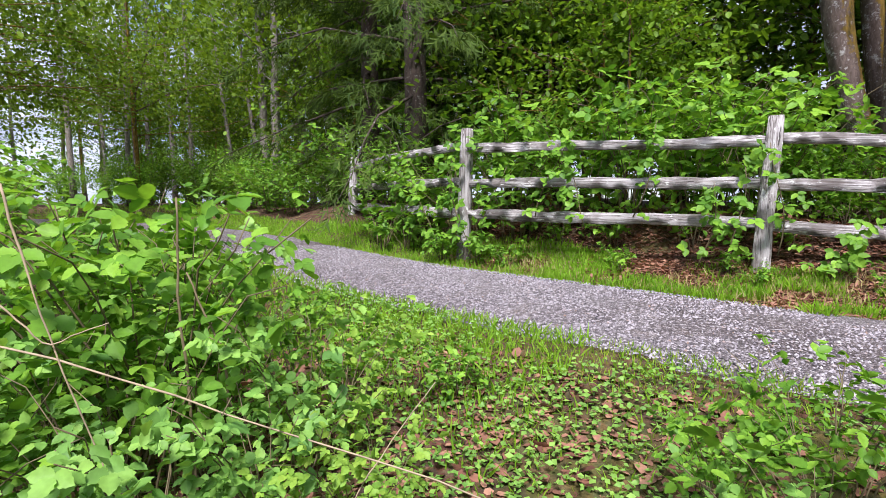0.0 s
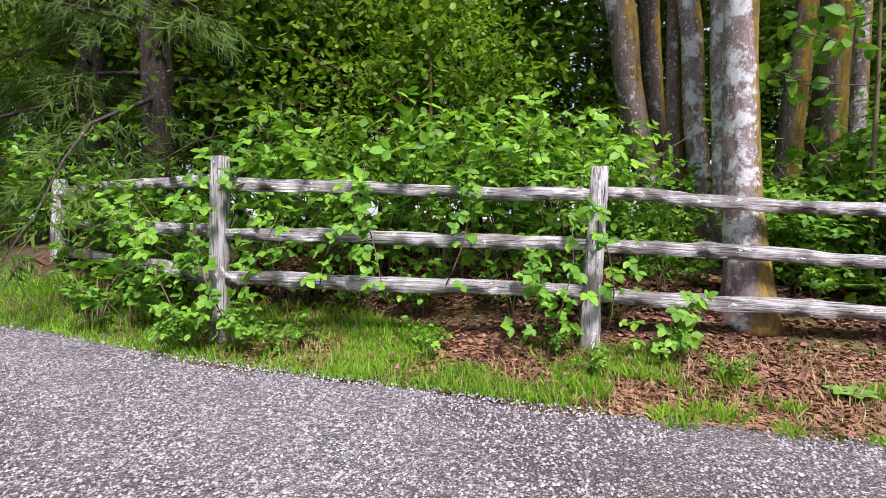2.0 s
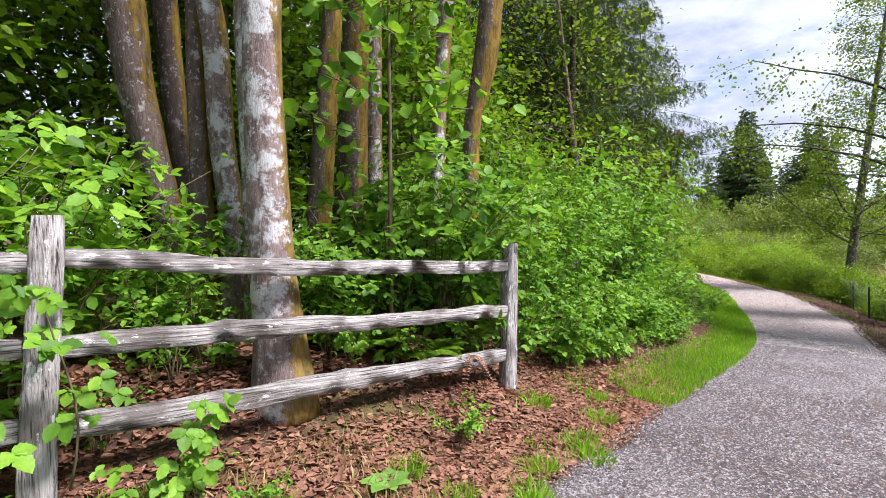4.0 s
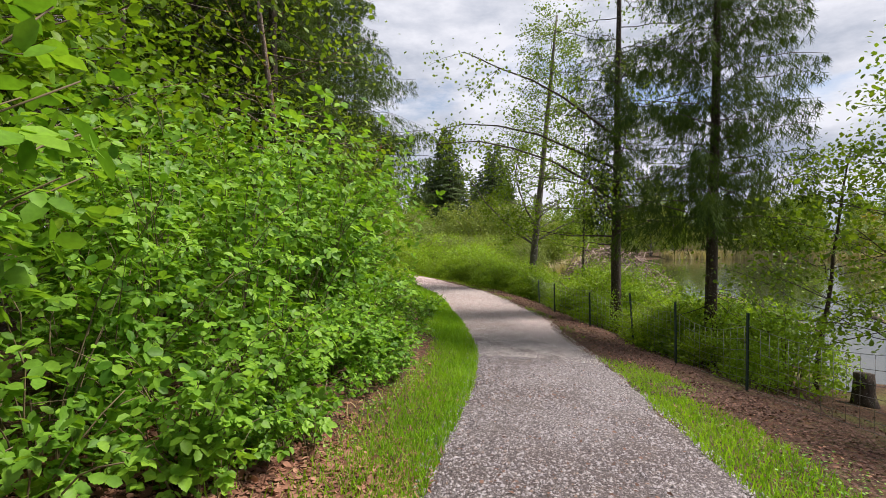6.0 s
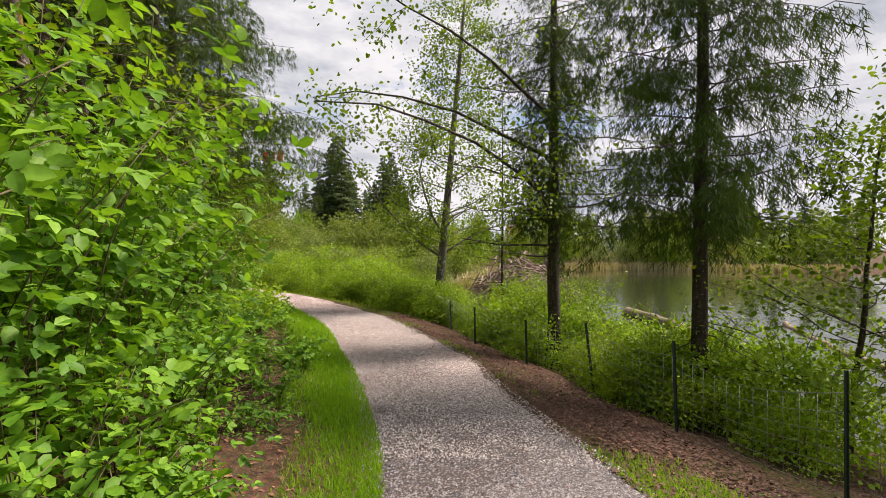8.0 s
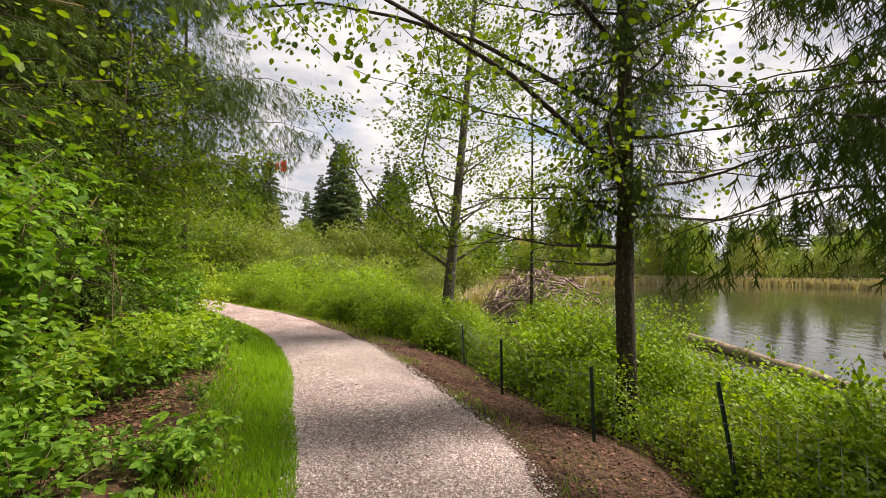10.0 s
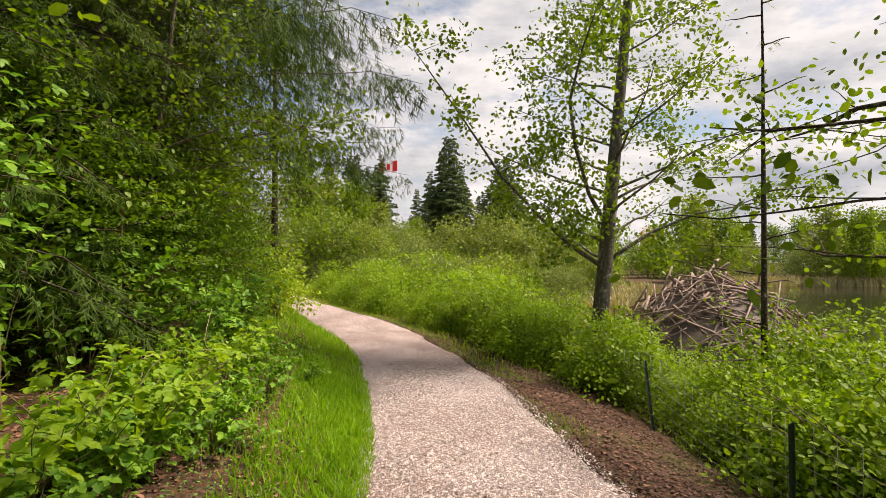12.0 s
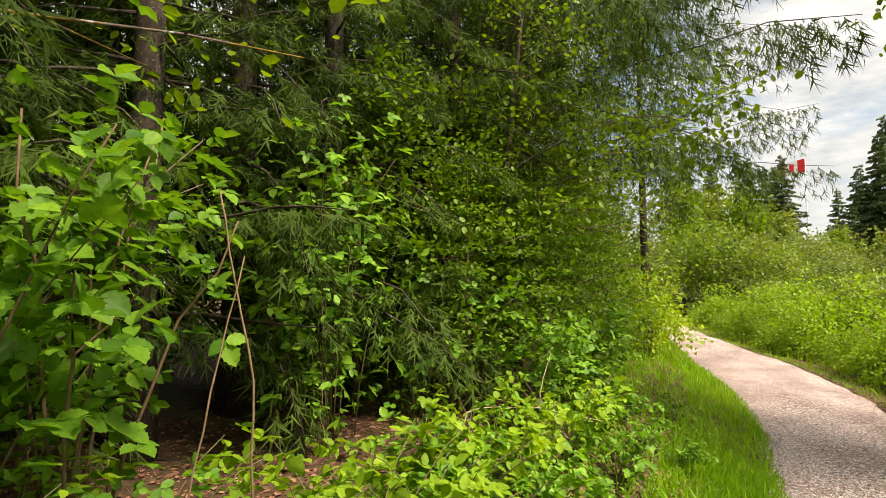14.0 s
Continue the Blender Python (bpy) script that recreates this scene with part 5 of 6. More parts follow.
for k in range(295):
    u, a = sr.uniform(.02, 1.0) ** .6, sr.uniform(0, 6.283)
    x, y, z = 2.5 * u * math.cos(a), 2.9 * u * math.sin(a), 1.8 * (1 - u ** 1.7) + sr.uniform(-.05, .25)
    st = child("stick", stick_kinds[sr.integers(0, 6)], lodge)
    slope = math.degrees(math.atan2(1.75 * 1.7 * u ** .7, 2.5))
    st.matrix_basis = pose(x, y, z, 0, 0, math.degrees(a)) @ pose(0, 0, 0, 0, slope + sr.normal(0, 14), 0) @ pose(0, 0, 0, 0, 0, sr.normal(0, 65))


def log(a, b, rad, seed, label):
    r = np.random.default_rng(seed)
    a, b = np.array(a), np.array(b)
    c = limb_curve(r, a, b - a, float(np.linalg.norm(b - a)), 0, 12, .05)
    ob = new("floating_log", mesh_of("floating_log", *tube(c, np.linspace(rad, rad * .7, 12), 10, .06, r), DEADWOOD, True))
    return tagged(ob, label, "log")


log((26.9, -.1, WATER_Z + .08), (19.6, -1.75, WATER_Z + .1), .2, 5, "long sodden brown log lying in the pond")
log((24.5, -4.8, WATER_Z + .04), (17.5, -3.6, WATER_Z + .04), .1, 6, "thin dark log half sunk in the pond")
stump = tagged(new("stump", mesh_of("stump", *tube(np.array([(0, 0, -.1), (0, 0, .12), (.02, 0, .35), (.03, 0, .5)]), [.2, .15, .14, .12], 14, .08), BARK_DARK, True)), "short dark tree stump on the pond bank", "stump")
stump.location = (11.75, .02, gz(11.75, .02) - .02)


def t_post(x, y, h, tilt, turn):
    """Studded steel fence post of T section."""
    bm = bmesh.new()
    for sx, sy, ox, oy in ((.032, .005, 0, 0), (.005, .03, 0, .0175)):
        bmesh.ops.create_cube(bm, size=1, matrix=Matrix.Translation((ox, oy, h / 2 - .1)) @ Matrix.Diagonal((sx, sy, h + .2, 1)))
    for k in range(int(h / .09)):
        bmesh.ops.create_cube(bm, size=1, matrix=Matrix.Translation((0, -.006, .1 + k * .09)) @ Matrix.Diagonal((.014, .008, .02, 1)))
    me = bpy.data.meshes.new("post")
    bm.to_mesh(me)
    bm.free()
    me.materials.append(POST_GREEN)
    ob = child("post", me, wire_fence)
    ob.matrix_basis = pose(x, y, gz(x, y), tilt[0], tilt[1], turn)


wire_fence = tagged(new("wire_fence"), "sagging wire fence on green steel posts along the pond", "fence")
WP = [(5.6, .3, 0, 0), (7.9, .95, 2, -3), (10.1, 1.9, 0, 0), (11.9, 2.6, 0, 2), (13.65, 3.25, 3, 14), (15.0, 4.2, 0, 3), (16.7, 5.25, -2, -2), (19.1, 6.05, 6, 22), (21.4, 7.0, 0, 2), (23.7, 8.25, 0, 2), (25.2, 10.2, 0, 2), (27.4, 12.4, 0, 0)]
for x, y, a, b in WP:
    t_post(x, y, 1.05 if x < 14.5 else .82, (a, b), 30)
wires = []
wq = np.random.default_rng(4)
for (x0, y0, _, _), (x1, y1, _, _) in zip(WP[:-1], WP[1:]):
    s = np.linspace(0, 1, 12)
    wx, wy = x0 + (x1 - x0) * s, y0 + (y1 - y0) * s
    base = gz(x0, y0) + (gz(x1, y1) - gz(x0, y0)) * s
    ln = math.hypot(x1 - x0, y1 - y0)
    belly = wq.uniform(.1, .28) * np.sin(np.pi * s)
    rows_z = [.06, .17, .29, .42, .56, .72, .88]
    for h in rows_z:
        wires.append(tube(np.stack([wx, wy, base + h * (1 - .6 * belly)], -1), np.full(12, .0032), 3))
    for k in range(int(ln / .16)):
        t = (k + .5) * .16 / ln
        bx, by = x0 + (x1 - x0) * t, y0 + (y1 - y0) * t
        bz, sg = float(np.interp(t, s, base)), float(np.interp(t, s, belly))
        wires.append(tube(np.array([(bx, by, bz + .06), (bx, by, bz + .88 * (1 - .6 * sg))]), [.0024, .0024], 3))
child("wire_mesh", mesh_of("wire_mesh", *join(wires), WIRE), wire_fence, "thin rusty wire mesh")


# ---- flag and sign in the distance ----
def flag(x, y, z, h):
    root = tagged(new("flagpole"), "white flagpole flying a red and white flag", "flagpole")
    child("pole", mesh_of("pole", *tube(np.array([(0, 0, 0), (0, 0, h)]), [.16, .07], 8), POLE, True), root)

    def cloth(name, u0, u1, mat, dy=0.0, v0=0.0, v1=1.0):
        u, v = np.meshgrid(np.linspace(u0, u1, 9), np.linspace(v0, v1, 5), indexing="ij")
        wave = .25 * np.sin(u * 9) * u
        base = np.stack([-.5 * u * 5.2, .86 * u * 5.2 + wave, h - .2 - 3.0 * (1 - v) - 1.1 * u], -1)
        vs = np.concatenate([base + [dy, dy, 0], base + [.02 - dy, .02 - dy, 0]]).reshape(-1, 3)
        q = [(i * 5 + j, (i + 1) * 5 + j, (i + 1) * 5 + j + 1, i * 5 + j + 1) for i in range(8) for j in range(4)]
        q += [tuple(k + 45 for k in reversed(t)) for t in q]
        child(name, mesh_of(name, vs, np.array(q), mat), root)
    cloth("red_band", 0, .27, RED)
    cloth("white_field", .27, .73, WHITE)
    cloth("red_band", .73, 1, RED)
    cloth("emblem", .42, .6, RED, -.02, .25, .8)
    root.location = (x, y, z)


flag(*polar(25.7, 140), -1, 31)
sign = tagged(new("notice_sign"), "small white notice sign on a post beyond the pond", "sign")
sx_, sy_ = polar(4.2, 52)
child("post", mesh_of("post", *tube(np.array([(0, 0, -.3), (0, 0, 2.6)]), [.05, .05], 6), STEM_DRY), sign)
bm = bmesh.new()
bmesh.ops.create_cube(bm, size=1, matrix=Matrix.Translation((-.06, 0, 2.5)) @ Matrix.Diagonal((.03, .75, .9, 1)))
me = bpy.data.meshes.new("board")
bm.to_mesh(me)
bm.free()
me.materials.append(WHITE)
board = child("board", me, sign)
bm = bmesh.new()
for k in range(3):
    bmesh.ops.create_cube(bm, size=1, matrix=Matrix.Translation((-.08, 0, 2.7 - .2 * k)) @ Matrix.Diagonal((.01, .5, .07, 1)))
me = bpy.data.meshes.new("lettering")
bm.to_mesh(me)
bm.free()
me.materials.append(plain("dark print", (.08, .08, .08)))
child("lettering", me, board)
sign.location = (sx_, sy_, gz(sx_, sy_))

# ---- small plants in front of and under the fence ----
def grass_tuft(seed):
    r = np.random.default_rng(seed)
    n = 170
    a, d = r.uniform(0, 6.283, n), .11 * np.sqrt(r.random(n))
    p = np.stack([d * np.cos(a), d * np.sin(a) * .7, np.full(n, -.01)], -1)
    axis = np.array([0, 0, 1.])[None] + np.stack([np.cos(a), np.sin(a), 0 * a], -1) * (d * 6)[:, None] + r.normal(0, .25, (n, 3))
    v, f = leafage(p, axis, r.normal(0, 1, (n, 3)), r.uniform(.04, .1, n), BLADE)
    return tagged(new("grass_tuft", mesh_of("grass_tuft", v, f, GRASS)), "small green grass tuft on brown litter", "grass tuft")


BLADE = (np.array([(0, .05, 0), (0, -.05, 0), (.55, .04, .04), (.55, -.04, .04), (1, 0, .3)]), np.array([(0, 1, 3), (0, 3, 2), (2, 3, 4)]))
tufts = [grass_tuft(700 + k) for k in range(3)]
for x, y, s in [(1.01, 4.59, 1.1), (1.82, 4.58, 1.1), (1.18, 4.35, .9), (.5, 4.09, 1.3), (1.52, 3.98, .9), (1.76, 4.0, .8), (2.23, 4.0, 1.0), (3.3, 4.94, 1.3), (3.04, 4.2, 1.3), (1.06, 4.08, .8), (.42, 4.63, 1.2), (1.93, 4.3, 1.0), (2.31, 4.1, 1.2), (3.17, 4.4, 1.3), (4.64, 4.75, 1.2), (2.6, 4.3, 1.1), (3.7, 4.6, 1.2), (4.1, 4.9, 1.0), (.75, 4.2, 1.2), (.1, 4.4, 1.2)]:
    plant(tufts, x, y, s, group="grass tufts in the litter")


def fern(seed, mat, label, n_fronds=11, length=.5, droop=.5, lift=.8, pinna=.24):
    r = np.random.default_rng(seed)
    root = tagged(new("fern"), label, "fern")
    for k in range(n_fronds):
        a = 2 * math.pi * k / n_fronds + r.uniform(-.2, .2)
        c = limb_curve(r, (0, 0, 0), (math.cos(a), math.sin(a), lift), length * r.uniform(.7, 1.1), -droop, 9, .03)
        s = np.repeat(np.linspace(.12, 1, 16), 2)
        i = np.minimum((s * 8).astype(int), 7)
        w = (s * 8 - i)[:, None]
        p = c[i] * (1 - w) + c[i + 1] * w
        side = np.array([-math.sin(a), math.cos(a), 0]) * np.tile([1, -1], 16)[:, None]
        v, f = leafage(p, side + np.array([math.cos(a), math.sin(a), -.15])[None] * .45, np.tile([[0, 0, 1.]], (32, 1)), length * pinna * np.sin(np.pi * (s * .85 + .12)) + .01, LEAF_FAR)
        child("frond", mesh_of("frond", *join([(v, f), tube(c, np.linspace(.003, .001, 9), 3)]), mat), root)
    return root


sword = fern(801, LEAF_WOOD, "green sword fern in the shade under the fence")
for x, y, s in [(2.55, 5.45, 1.0), (2.2, 5.55, .9), (1.9, 5.75, .9)]:
    plant(sword, x, y, s, group="ferns under the fence")
dead_fern = fern(802, LITTER, "withered brown fern draped over the bottom rail", 5, .26, 1.3, .15, .1)
dead_fern.matrix_basis = pose(2.78, 5.1, 1.12)
dock = new("dock_plant")
q = np.random.default_rng(803)
for k in range(7):
    a = k * .9
    v, f = leafage(np.array([[0, 0, .01]]), np.array([[math.cos(a), math.sin(a), .35]]), np.array([[-.3 * math.cos(a), -.3 * math.sin(a), 1]]), np.array([q.uniform(.1, .19)]), LEAF_FINE)
    child("leaf", mesh_of("leaf", v, f, LEAF_COOL), dock)
tagged(dock, "low dock plant with broad blue-green leaves", "weed")
dock.matrix_basis = pose(1.62, 4.5, gz(1.62, 4.5))

# ---- denser woods behind thicket and fence ----
for x, y, s in [(12.0, 10.7, 1.0), (11.0, 11.0, 1.1), (12.6, 12.8, 1.0), (10.2, 10.8, 1.1), (9.0, 10.3, 1.1), (16.0, 13.2, .9), (7.2, 9.8, 1.1), (4.2, 8.2, .9), (17.4, 12.6, .85), (15.2, 13.8, 1.0)]:
    plant(tall_far, x, y, s, group=TB)
for x, y, s in [(.5, 12.0, 1.4), (-1.5, 13.5, 1.4), (3.0, 12.5, 1.4), (5.5, 12.6, 1.4), (7.5, 11.4, 1.2), (5.4, 9.4, 1.2), (10.8, 13.4, 1.3), (13.6, 14.6, 1.3), (-4.5, 12.4, 1.3), (8.8, 14.2, 1.4)]:
    plant(understory, x, y, s, group=WB)

# ---- undergrowth where the walk begins ----
UG = "undergrowth at the start of the walk"
for x, y, s in [(-1.12, 1.26, .68), (-.82, 1.02, .55), (-1.5, 1.0, .85), (-1.15, .62, .9), (-.75, .42, .6), (-1.75, .6, 1.0), (.5, 1.0, .7), (.72, .72, .75), (.22, 1.5, .72), (.9, 1.15, .65), (1.25, .8, .9), (-1.45, .25, .9), (-2.0, .7, 1.0)]:
    plant(cool_bush, x, y, s, group=UG)
for x, y, s in [(-1.68, .95, 1.5), (-1.5, .72, 1.15), (-1.9, 1.25, 1.3), (-1.15, 1.15, .85), (-1.0, .86, .75), (-.9, .6, .5), (.2, 1.12, .6), (.38, 1.0, .75), (.3, .9, .95), (-.02, 1.5, .5), (-1.3, 1.5, .6), (-2.3, 1.4, 1.3)]:
    plant(cool_bush, x, y, s, group=UG)
for x, y, s in [(-2.3, .9, 1.2), (-1.3, -.1, 1.0), (-2.9, 1.9, .9), (1.0, -.1, .8), (-3.3, 2.2, .8), (-2.1, 2.1, .55), (-.95, 1.75, .4), (.15, 1.85, .35), (1.1, 1.6, .5)]:
    plant(low_bramble, x, y, s, group=UG)
for x, y, s in [(-2.4, 1.12, .85), (-3.3, .9, 1.1), (-4.2, .8, 1.0), (-5.2, 1.0, 1.2), (-6.6, 1.5, 1.1), (-8.2, 2.7, 1.1), (-3.2, .2, 1.0), (2.2, -.6, 1.1), (1.4, -1.4, 1.2), (-1.2, -1.6, 1.2), (-9.5, 2.9, 1.2), (3.6, .3, 1.0), (-11, 3.1, 1.2), (5.2, .0, .9)]:
    plant(bramble, x, y, s, group=UG)


def dead_cane(points, rad, label, mat=STEM_DRY):
    pts = np.array(points, float)
    s = np.linspace(0, len(pts) - 1, 14)
    c = np.stack([np.interp(s, np.arange(len(pts)), pts[:, i]) for i in range(3)], -1)
    c[1:-1] += np.random.default_rng(len(points)).normal(0, rad * .7, (12, 3))
    return tagged(new("dead_cane", mesh_of("dead_cane", *tube(c, np.linspace(rad, rad * .55, 14), 6, .08), mat, True)), label, "cane", "dead canes")


dead_cane([(-1.75, .3, 1.12), (-1.16, .5, 1.04), (-.92, .74, .88), (-.4, .91, .77), (-.1, 1.0, .5)], .0028, "long pale dry bramble cane arching over leaves")
dead_cane([(-1.3, .86, .4), (-1.33, .85, .9), (-1.34, .84, 1.1), (-1.35, .85, 1.39)], .0055, "upright brown dead stem among raspberry leaves", STEM_GREEN)
dead_cane([(-1.22, .92, .42), (-1.24, .91, .92), (-1.33, .86, 1.18)], .0048, "leaning brown dead bramble stem", STEM_GREEN)
dead_cane([(-1.14, .39, 1.4), (-1.12, .41, 1.26), (-1.1, .44, 1.1), (-1.0, .6, .42)], .0024, "bare pale twig among raspberry leaves")
dead_cane([(-1.15, .37, 1.2), (-1.1, .43, 1.1), (-1.02, .5, 1.14)], .002, "thin forked pale twig among raspberry leaves")
dead_cane([(-.8, .75, .42), (-.7, .85, .75), (-.6, 1.0, .95)], .002, "thin dry cane over ground cover")
# pale bent canes in the thicket
z1 = gz(17, 11)
dead_cane([(15.6, 10.1, z1 + .1), (15.9, 10.35, z1 + .55), (16.5, 10.3, z1 + .5), (17.2, 10.2, z1 + .3)], .006, "pale bent cane in the thicket")
dead_cane([(16.9, 10.3, z1 + .1), (16.6, 10.4, z1 + .55), (16.9, 10.6, z1 + .85)], .005, "pale arching cane in the thicket")
dead_cane([(14.2, 9.3, gz(14.2, 9.3) - .02), (14.25, 9.35, gz(14.2, 9.3) + 1.0), (14.1, 9.5, gz(14.2, 9.3) + 1.9)], .007, "upright reddish cane of the thicket", STEM_RED)
dead_cane([(14.05, 9.2, gz(14.2, 9.3) - .02), (14.0, 9.25, gz(14.2, 9.3) + .7), (14.2, 9.4, gz(14.2, 9.3) + 1.6)], .006, "upright reddish cane of the thicket", STEM_RED)


# ---- grass, litter and stones ----
def scatter(n, x0, x1, side, lo, hi, seed, keep=None):
    r = np.random.default_rng(seed)
    x = r.uniform(x0, x1, n)
    d = lo + (hi - lo) * r.random(n)
    y = north(x) + d if side > 0 else south(x) - d
    if keep is not None:
        k = keep(x, y, d, r)
        x, y = x[k], y[k]
    return np.stack([x, y, ground_z(x, y)], -1), r


def grass(name, label, beds, mat, low, high):
    out = []
    for bed in beds:
        p, r = scatter(*bed[:-1], keep=bed[-1])
        n = len(p)
        p[:, 2] -= .01
        axis = np.array([0, 0, 1.])[None] + r.normal(0, .38, (n, 3))
        v, f = leafage(p, axis, r.normal(0, 1, (n, 3)) * [1, 1, .1], r.uniform(low, high, n), BLADE)
        out.append((v, f))
    tagged(new(name, mesh_of(name, *join(out), mat)), label, "grass", kind="stuff")


def clumps(scale, cut, ox=0.0):
    return lambda x, y, d, r: (np.sin(x * scale + ox) * np.sin(y * scale * 1.3 + 2 * ox) + .6 * np.sin(x * scale * 2.7 + 1) * np.sin(y * scale * 2.3) + r.normal(0, .25, len(x))) > cut


def fade(reach):
    return lambda x, y, d, r: r.random(len(x)) > (d / reach) ** 2


grass("verge_grass", "lush green grass along the path edges", [
    (15000, -9, -.9, 1, -.05, .75, 1, None), (8000, -19, -9, 1, -.05, 1.6, 9, None), (13000, -1.6, .7, 1, .0, .8, 2, clumps(3.2, -.1)), (5000, .5, 6.0, 1, .0, .9, 3, clumps(2.6, .75)),
    (46000, 4.6, 19, 1, -.1, .68, 4, fade(.72)), (20000, 17, 30, 1, -.06, 1.0, 5, None), (14000, 3.0, 10.5, -1, -.03, .8, 6, clumps(1.6, -.5)),
    (15000, -8, -.6, -1, -.05, 1.1, 7, fade(1.3)), (2500, 9.5, 22, -1, -.03, .4, 8, clumps(1.5, .5)), (3500, 20, 34, -1, -.05, .6, 10, None)], GRASS, .035, .1)
grass("tall_grass", "taller grass tufts under the fence and thicket", [(3500, -5.5, -.9, 1, .45, .9, 11, clumps(2.0, .0)), (8000, 10.5, 19, 1, .1, .95, 12, None)], GRASS, .07, .14)
grass("moss_edge", "short yellow-green moss and grass at the gravel edge", [(9000, -9, 4, 1, -.12, .2, 13, clumps(1.3, -.1)), (8000, -5, 2, -1, -.1, .4, 14, clumps(1.6, -.1)), (4000, 6, 22, -1, -.1, .25, 15, clumps(1.2, .3)), (5000, 5, 24, 1, -.12, .1, 16, None)], LEAF_MEADOW, .02, .05)
grass("dry_grass", "dry straw-coloured grass among the litter", [(4200, -2.0, 1.8, 1, .05, .85, 17, clumps(2.2, -.1)), (250, 3, 7, 1, .1, .9, 18, None)], GRASS_DRY, .04, .11)
grass("meadow_grass", "tall yellow-green grass and herbs across the meadow", [(9000, 21, 50, -1, .3, 9, 19, lambda x, y, d, r: pond(x, y) > 1.0), (5000, 24, 50, 1, .3, 9, 20, None)], LEAF_MEADOW, .1, .26)


def flat_leaves(name, label, beds, mat, low, high, shape=LEAF_ROUND, lift=.012, category="leaf litter", tilt=.3):
    out = []
    for bed in beds:
        p, r = scatter(*bed[:-1], keep=bed[-1])
        n = len(p)
        p[:, 2] += r.uniform(.002, lift, n)
        axis = r.normal(0, 1, (n, 3)) * [1, 1, .18]
        normal = unit(np.array([0, 0, 1.])[None] + r.normal(0, tilt, (n, 3)))
        out.append(leafage(p, axis, normal, r.uniform(low, high, n), shape))
    tagged(new(name, mesh_of(name, *join(out), mat)), label, category, kind="stuff")


flat_leaves("leaf_litter", "fallen reddish-brown leaves under fence and bushes", [(24000, .2, 5.5, 1, .0, 1.9, 21, None), (15000, -2.8, .5, 1, .2, 2.2, 22, None), (5000, 5.5, 20, 1, .5, 2.2, 23, clumps(1.4, -.3)), (9000, 12, 18.5, 1, 1.2, 5.5, 36, None), (5200, -2, 1.6, -1, .3, 2.4, 24, None), (1200, 7, 20, -1, .2, 1.3, 25, None)], LITTER, .02, .065)
flat_leaves("needle_duff", "fine reddish duff and twigs under the fence", [(16000, .2, 6, 1, -.1, 1.6, 29, None), (11000, -2.6, .3, 1, .05, 1.8, 30, None), (2500, 5, 12, 1, -.05, .9, 35, clumps(1.6, .1))], LITTER, .02, .07, (LEAF_FAR[0] * [1, .3, 1], LEAF_FAR[1]), .02)
flat_leaves("bark_mulch", "dark brown bark mulch along the wire fence", [(30000, 8.5, 24, -1, -.06, 1.5, 26, None), (3000, 4, 9, -1, .5, 2.0, 27, None), (9000, 7, 14.5, -1, .4, 3.6, 28, None)], MULCH, .014, .05, LEAF_FAR, .03)
flat_leaves("ground_cover", "low green ground cover of small leaves", [(26000, -2.6, 1.8, -1, .05, 2.6, 31, clumps(2.4, -.35)), (11000, 9.5, 20, 1, .55, 2.4, 32, clumps(1.8, -.5)), (2500, 5, 10, 1, .5, 1.3, 34, clumps(2.2, 0)), (1800, 4.5, 10, -1, .3, 1.2, 33, clumps(1.7, 0))], LEAF_COOL, .014, .034, LEAF_FAR, .06, "ground cover", .5)
rq = np.random.default_rng(41)
ra = np.concatenate([rq.uniform(-.25, .62, 3500), rq.uniform(1.15, 1.75, 2500), rq.uniform(-.9, -.25, 1200)])
rk = rq.normal(1.0, .025, len(ra))
rx_, ry_ = 40 + 34 * rk * np.cos(ra), -13 + 20 * rk * np.sin(ra)
rp = np.stack([rx_, ry_, np.maximum(ground_z(rx_, ry_), WATER_Z - .1)], -1)
v, f = leafage(rp, np.array([0, 0, 1.])[None] + rq.normal(0, .12, (len(rp), 3)), rq.normal(0, 1, (len(rp), 3)), rq.uniform(.45, 1.05, len(rp)), (BLADE[0] * [1, 2.2, 1], BLADE[1]))
tagged(new("reeds", mesh_of("reeds", v, f, REED)), "straw-coloured reeds round the pond", "reeds", kind="stuff")


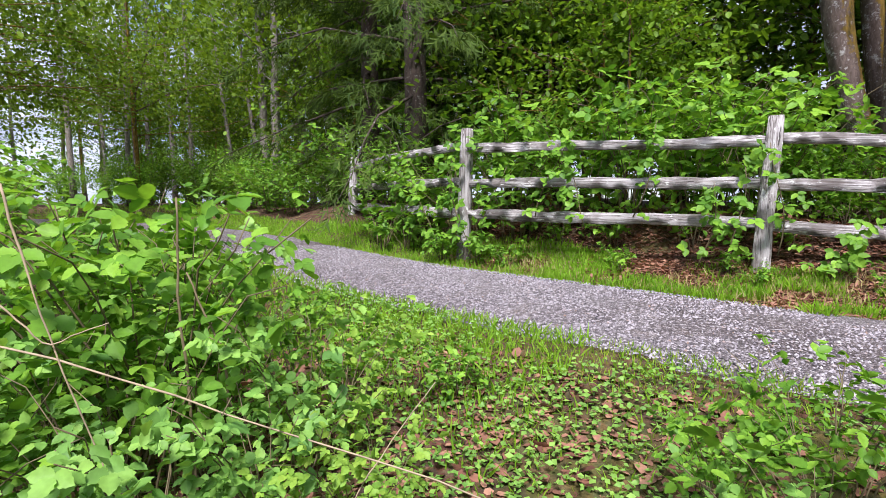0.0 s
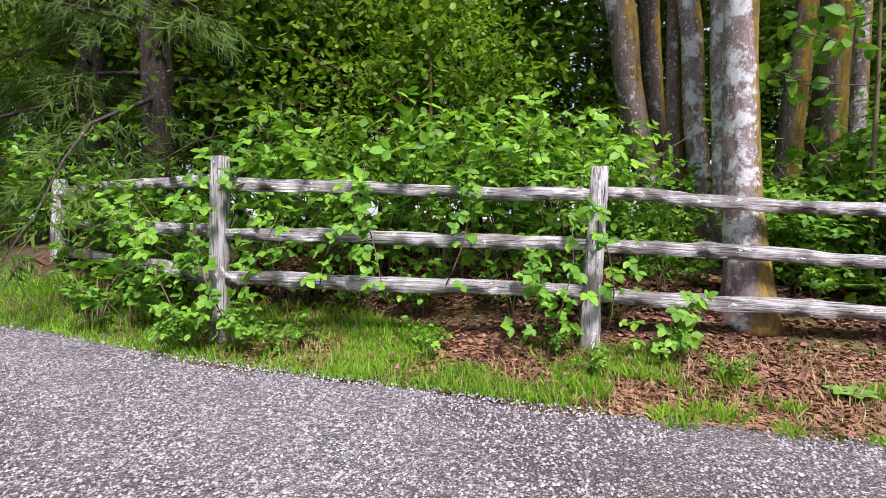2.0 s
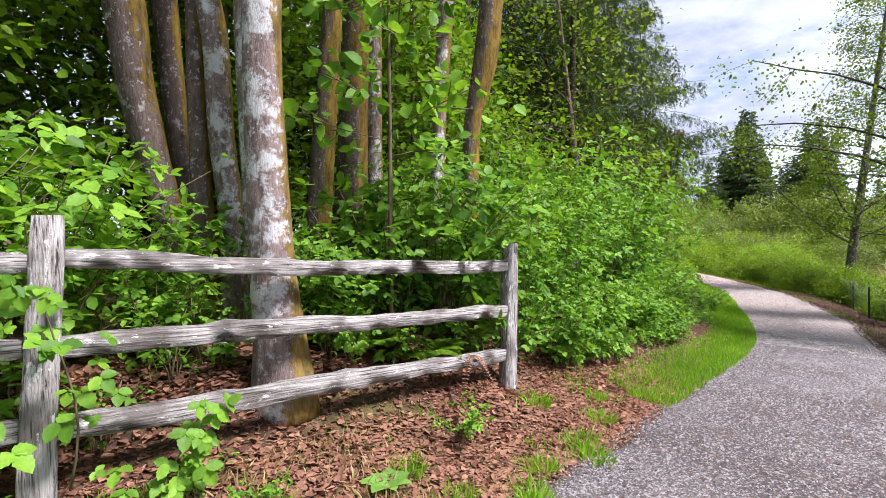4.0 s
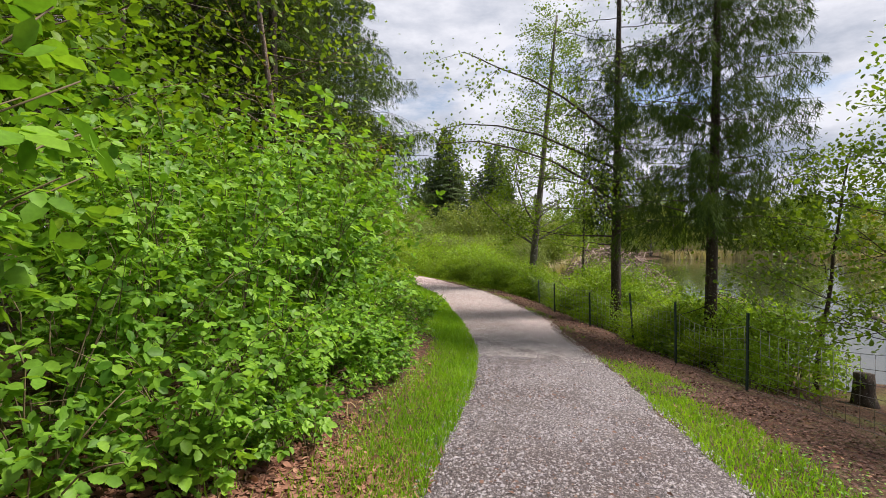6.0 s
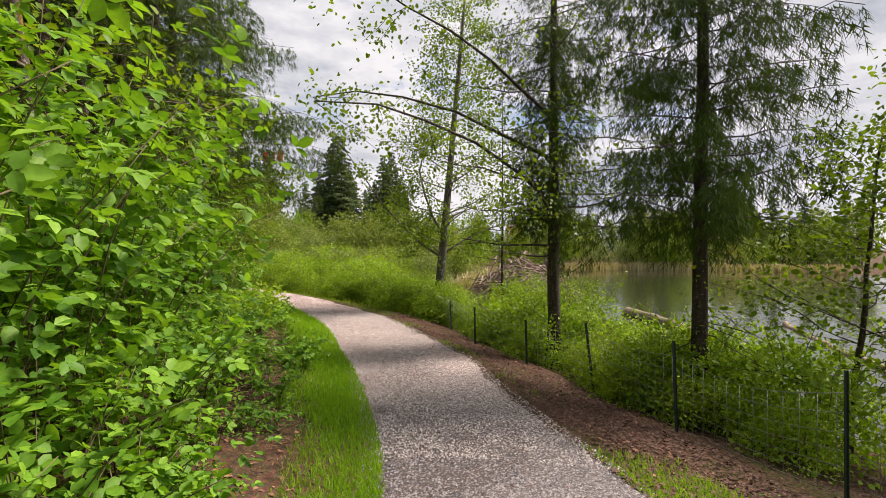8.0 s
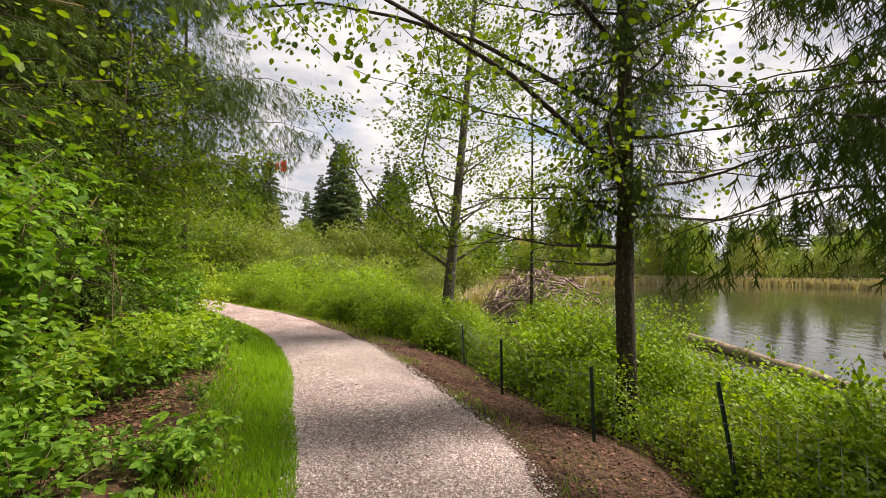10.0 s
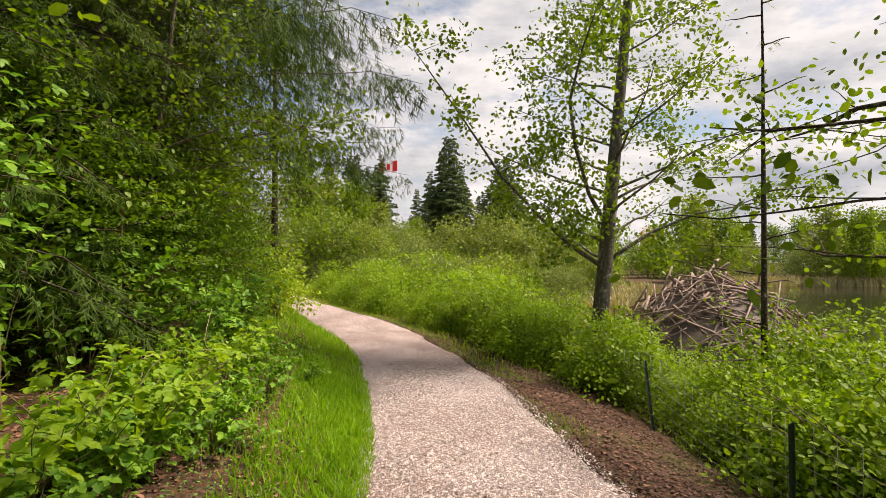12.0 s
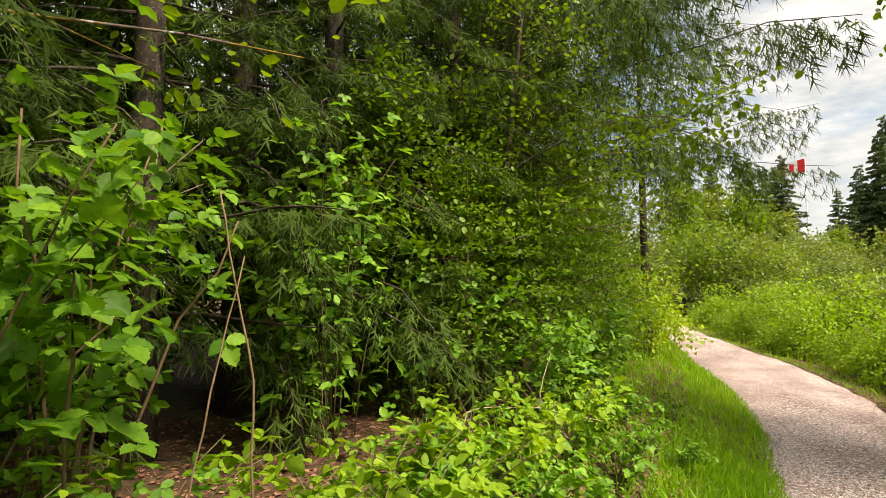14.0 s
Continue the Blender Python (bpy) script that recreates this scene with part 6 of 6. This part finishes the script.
dr = np.random.default_rng(71)
dn_ = 3600
dx = dr.uniform(2, 24, dn_)
dt = dr.random(dn_) ** dr.choice([.45, 1.0, 2.2], dn_)
dy = south(dx) + (north(dx) - south(dx)) * dt
dp = np.stack([dx, dy, path_z(dx) + .035 * (1 - (2 * dt - 1) ** 2) + .004], -1)
v, f = leafage(dp, dr.normal(0, 1, (dn_, 3)) * [1, 1, .1], unit(np.array([0, 0, 1.])[None] + dr.normal(0, .25, (dn_, 3))), dr.uniform(.012, .045, dn_), LEAF_FAR)
tagged(new("path_debris", mesh_of("path_debris", v, f, MULCH)), "dark bits of leaf and bark on the gravel", "debris", kind="stuff")


def gravel_stones(n, x0, x1, seed, low, high, over=.08):
    r = np.random.default_rng(seed)
    x = r.uniform(x0, x1, n)
    t = r.random(n)
    y0, y1 = south(x) - over, north(x) + over
    y = y0 + (y1 - y0) * t
    z = path_z(x) + .035 * (1 - (2 * np.clip(t, 0, 1) - 1) ** 2)
    s = r.uniform(low, high, n)
    lump = np.array([(1, 0, -.3), (0, 1, -.3), (-1, 0, -.3), (0, -1, -.3), (.15, .1, .75)])
    jit = lump[None] * (1 + r.normal(0, .25, (n, 5, 3))) * s[:, None, None]
    a = r.uniform(0, 6.28, n)
    ca, sa = np.cos(a)[:, None], np.sin(a)[:, None]
    v = np.stack([jit[..., 0] * ca - jit[..., 1] * sa + x[:, None], jit[..., 0] * sa + jit[..., 1] * ca + y[:, None], jit[..., 2] + z[:, None] + s[:, None] * .25], -1)
    of = np.array([(0, 1, 4), (1, 2, 4), (2, 3, 4), (3, 0, 4)])
    return v.reshape(-1, 3), (of[None] + (np.arange(n) * 5)[:, None, None]).reshape(-1, 3)


grass("bank_grass", "fresh green grass on the bank below the cedar", [(6500, 15.5, 24, 1, .0, 2.6, 61, None)], GRASS, .06, .2)
grass("short_grass", "short bright grass between the bushes and the gravel", [(16000, -7, 1.5, -1, -.05, 2.2, 62, clumps(1.5, -.25))], GRASS, .025, .08)
tagged(new("gravel_stones", mesh_of("gravel_stones", *join([gravel_stones(42000, -4.5, 5, 51, .003, .0095), gravel_stones(20000, 5, 11.5, 52, .003, .0105), gravel_stones(3000, 5, 11, 53, .008, .014)]), STONE)), "loose grey gravel stones lying on the path", "gravel", kind="stuff")
# Lit stone copy, matching the stretch of path that is brightened by colour.
tagged(new("gravel_stones", mesh_of("gravel_stones", *join([gravel_stones(44000, 10, 20, 54, .003, .0105), gravel_stones(5000, 10, 21, 55, .008, .014)]), STONE_LIT)), "loose tan gravel stones in a sunlit tone lying on the path", "gravel", kind="stuff")
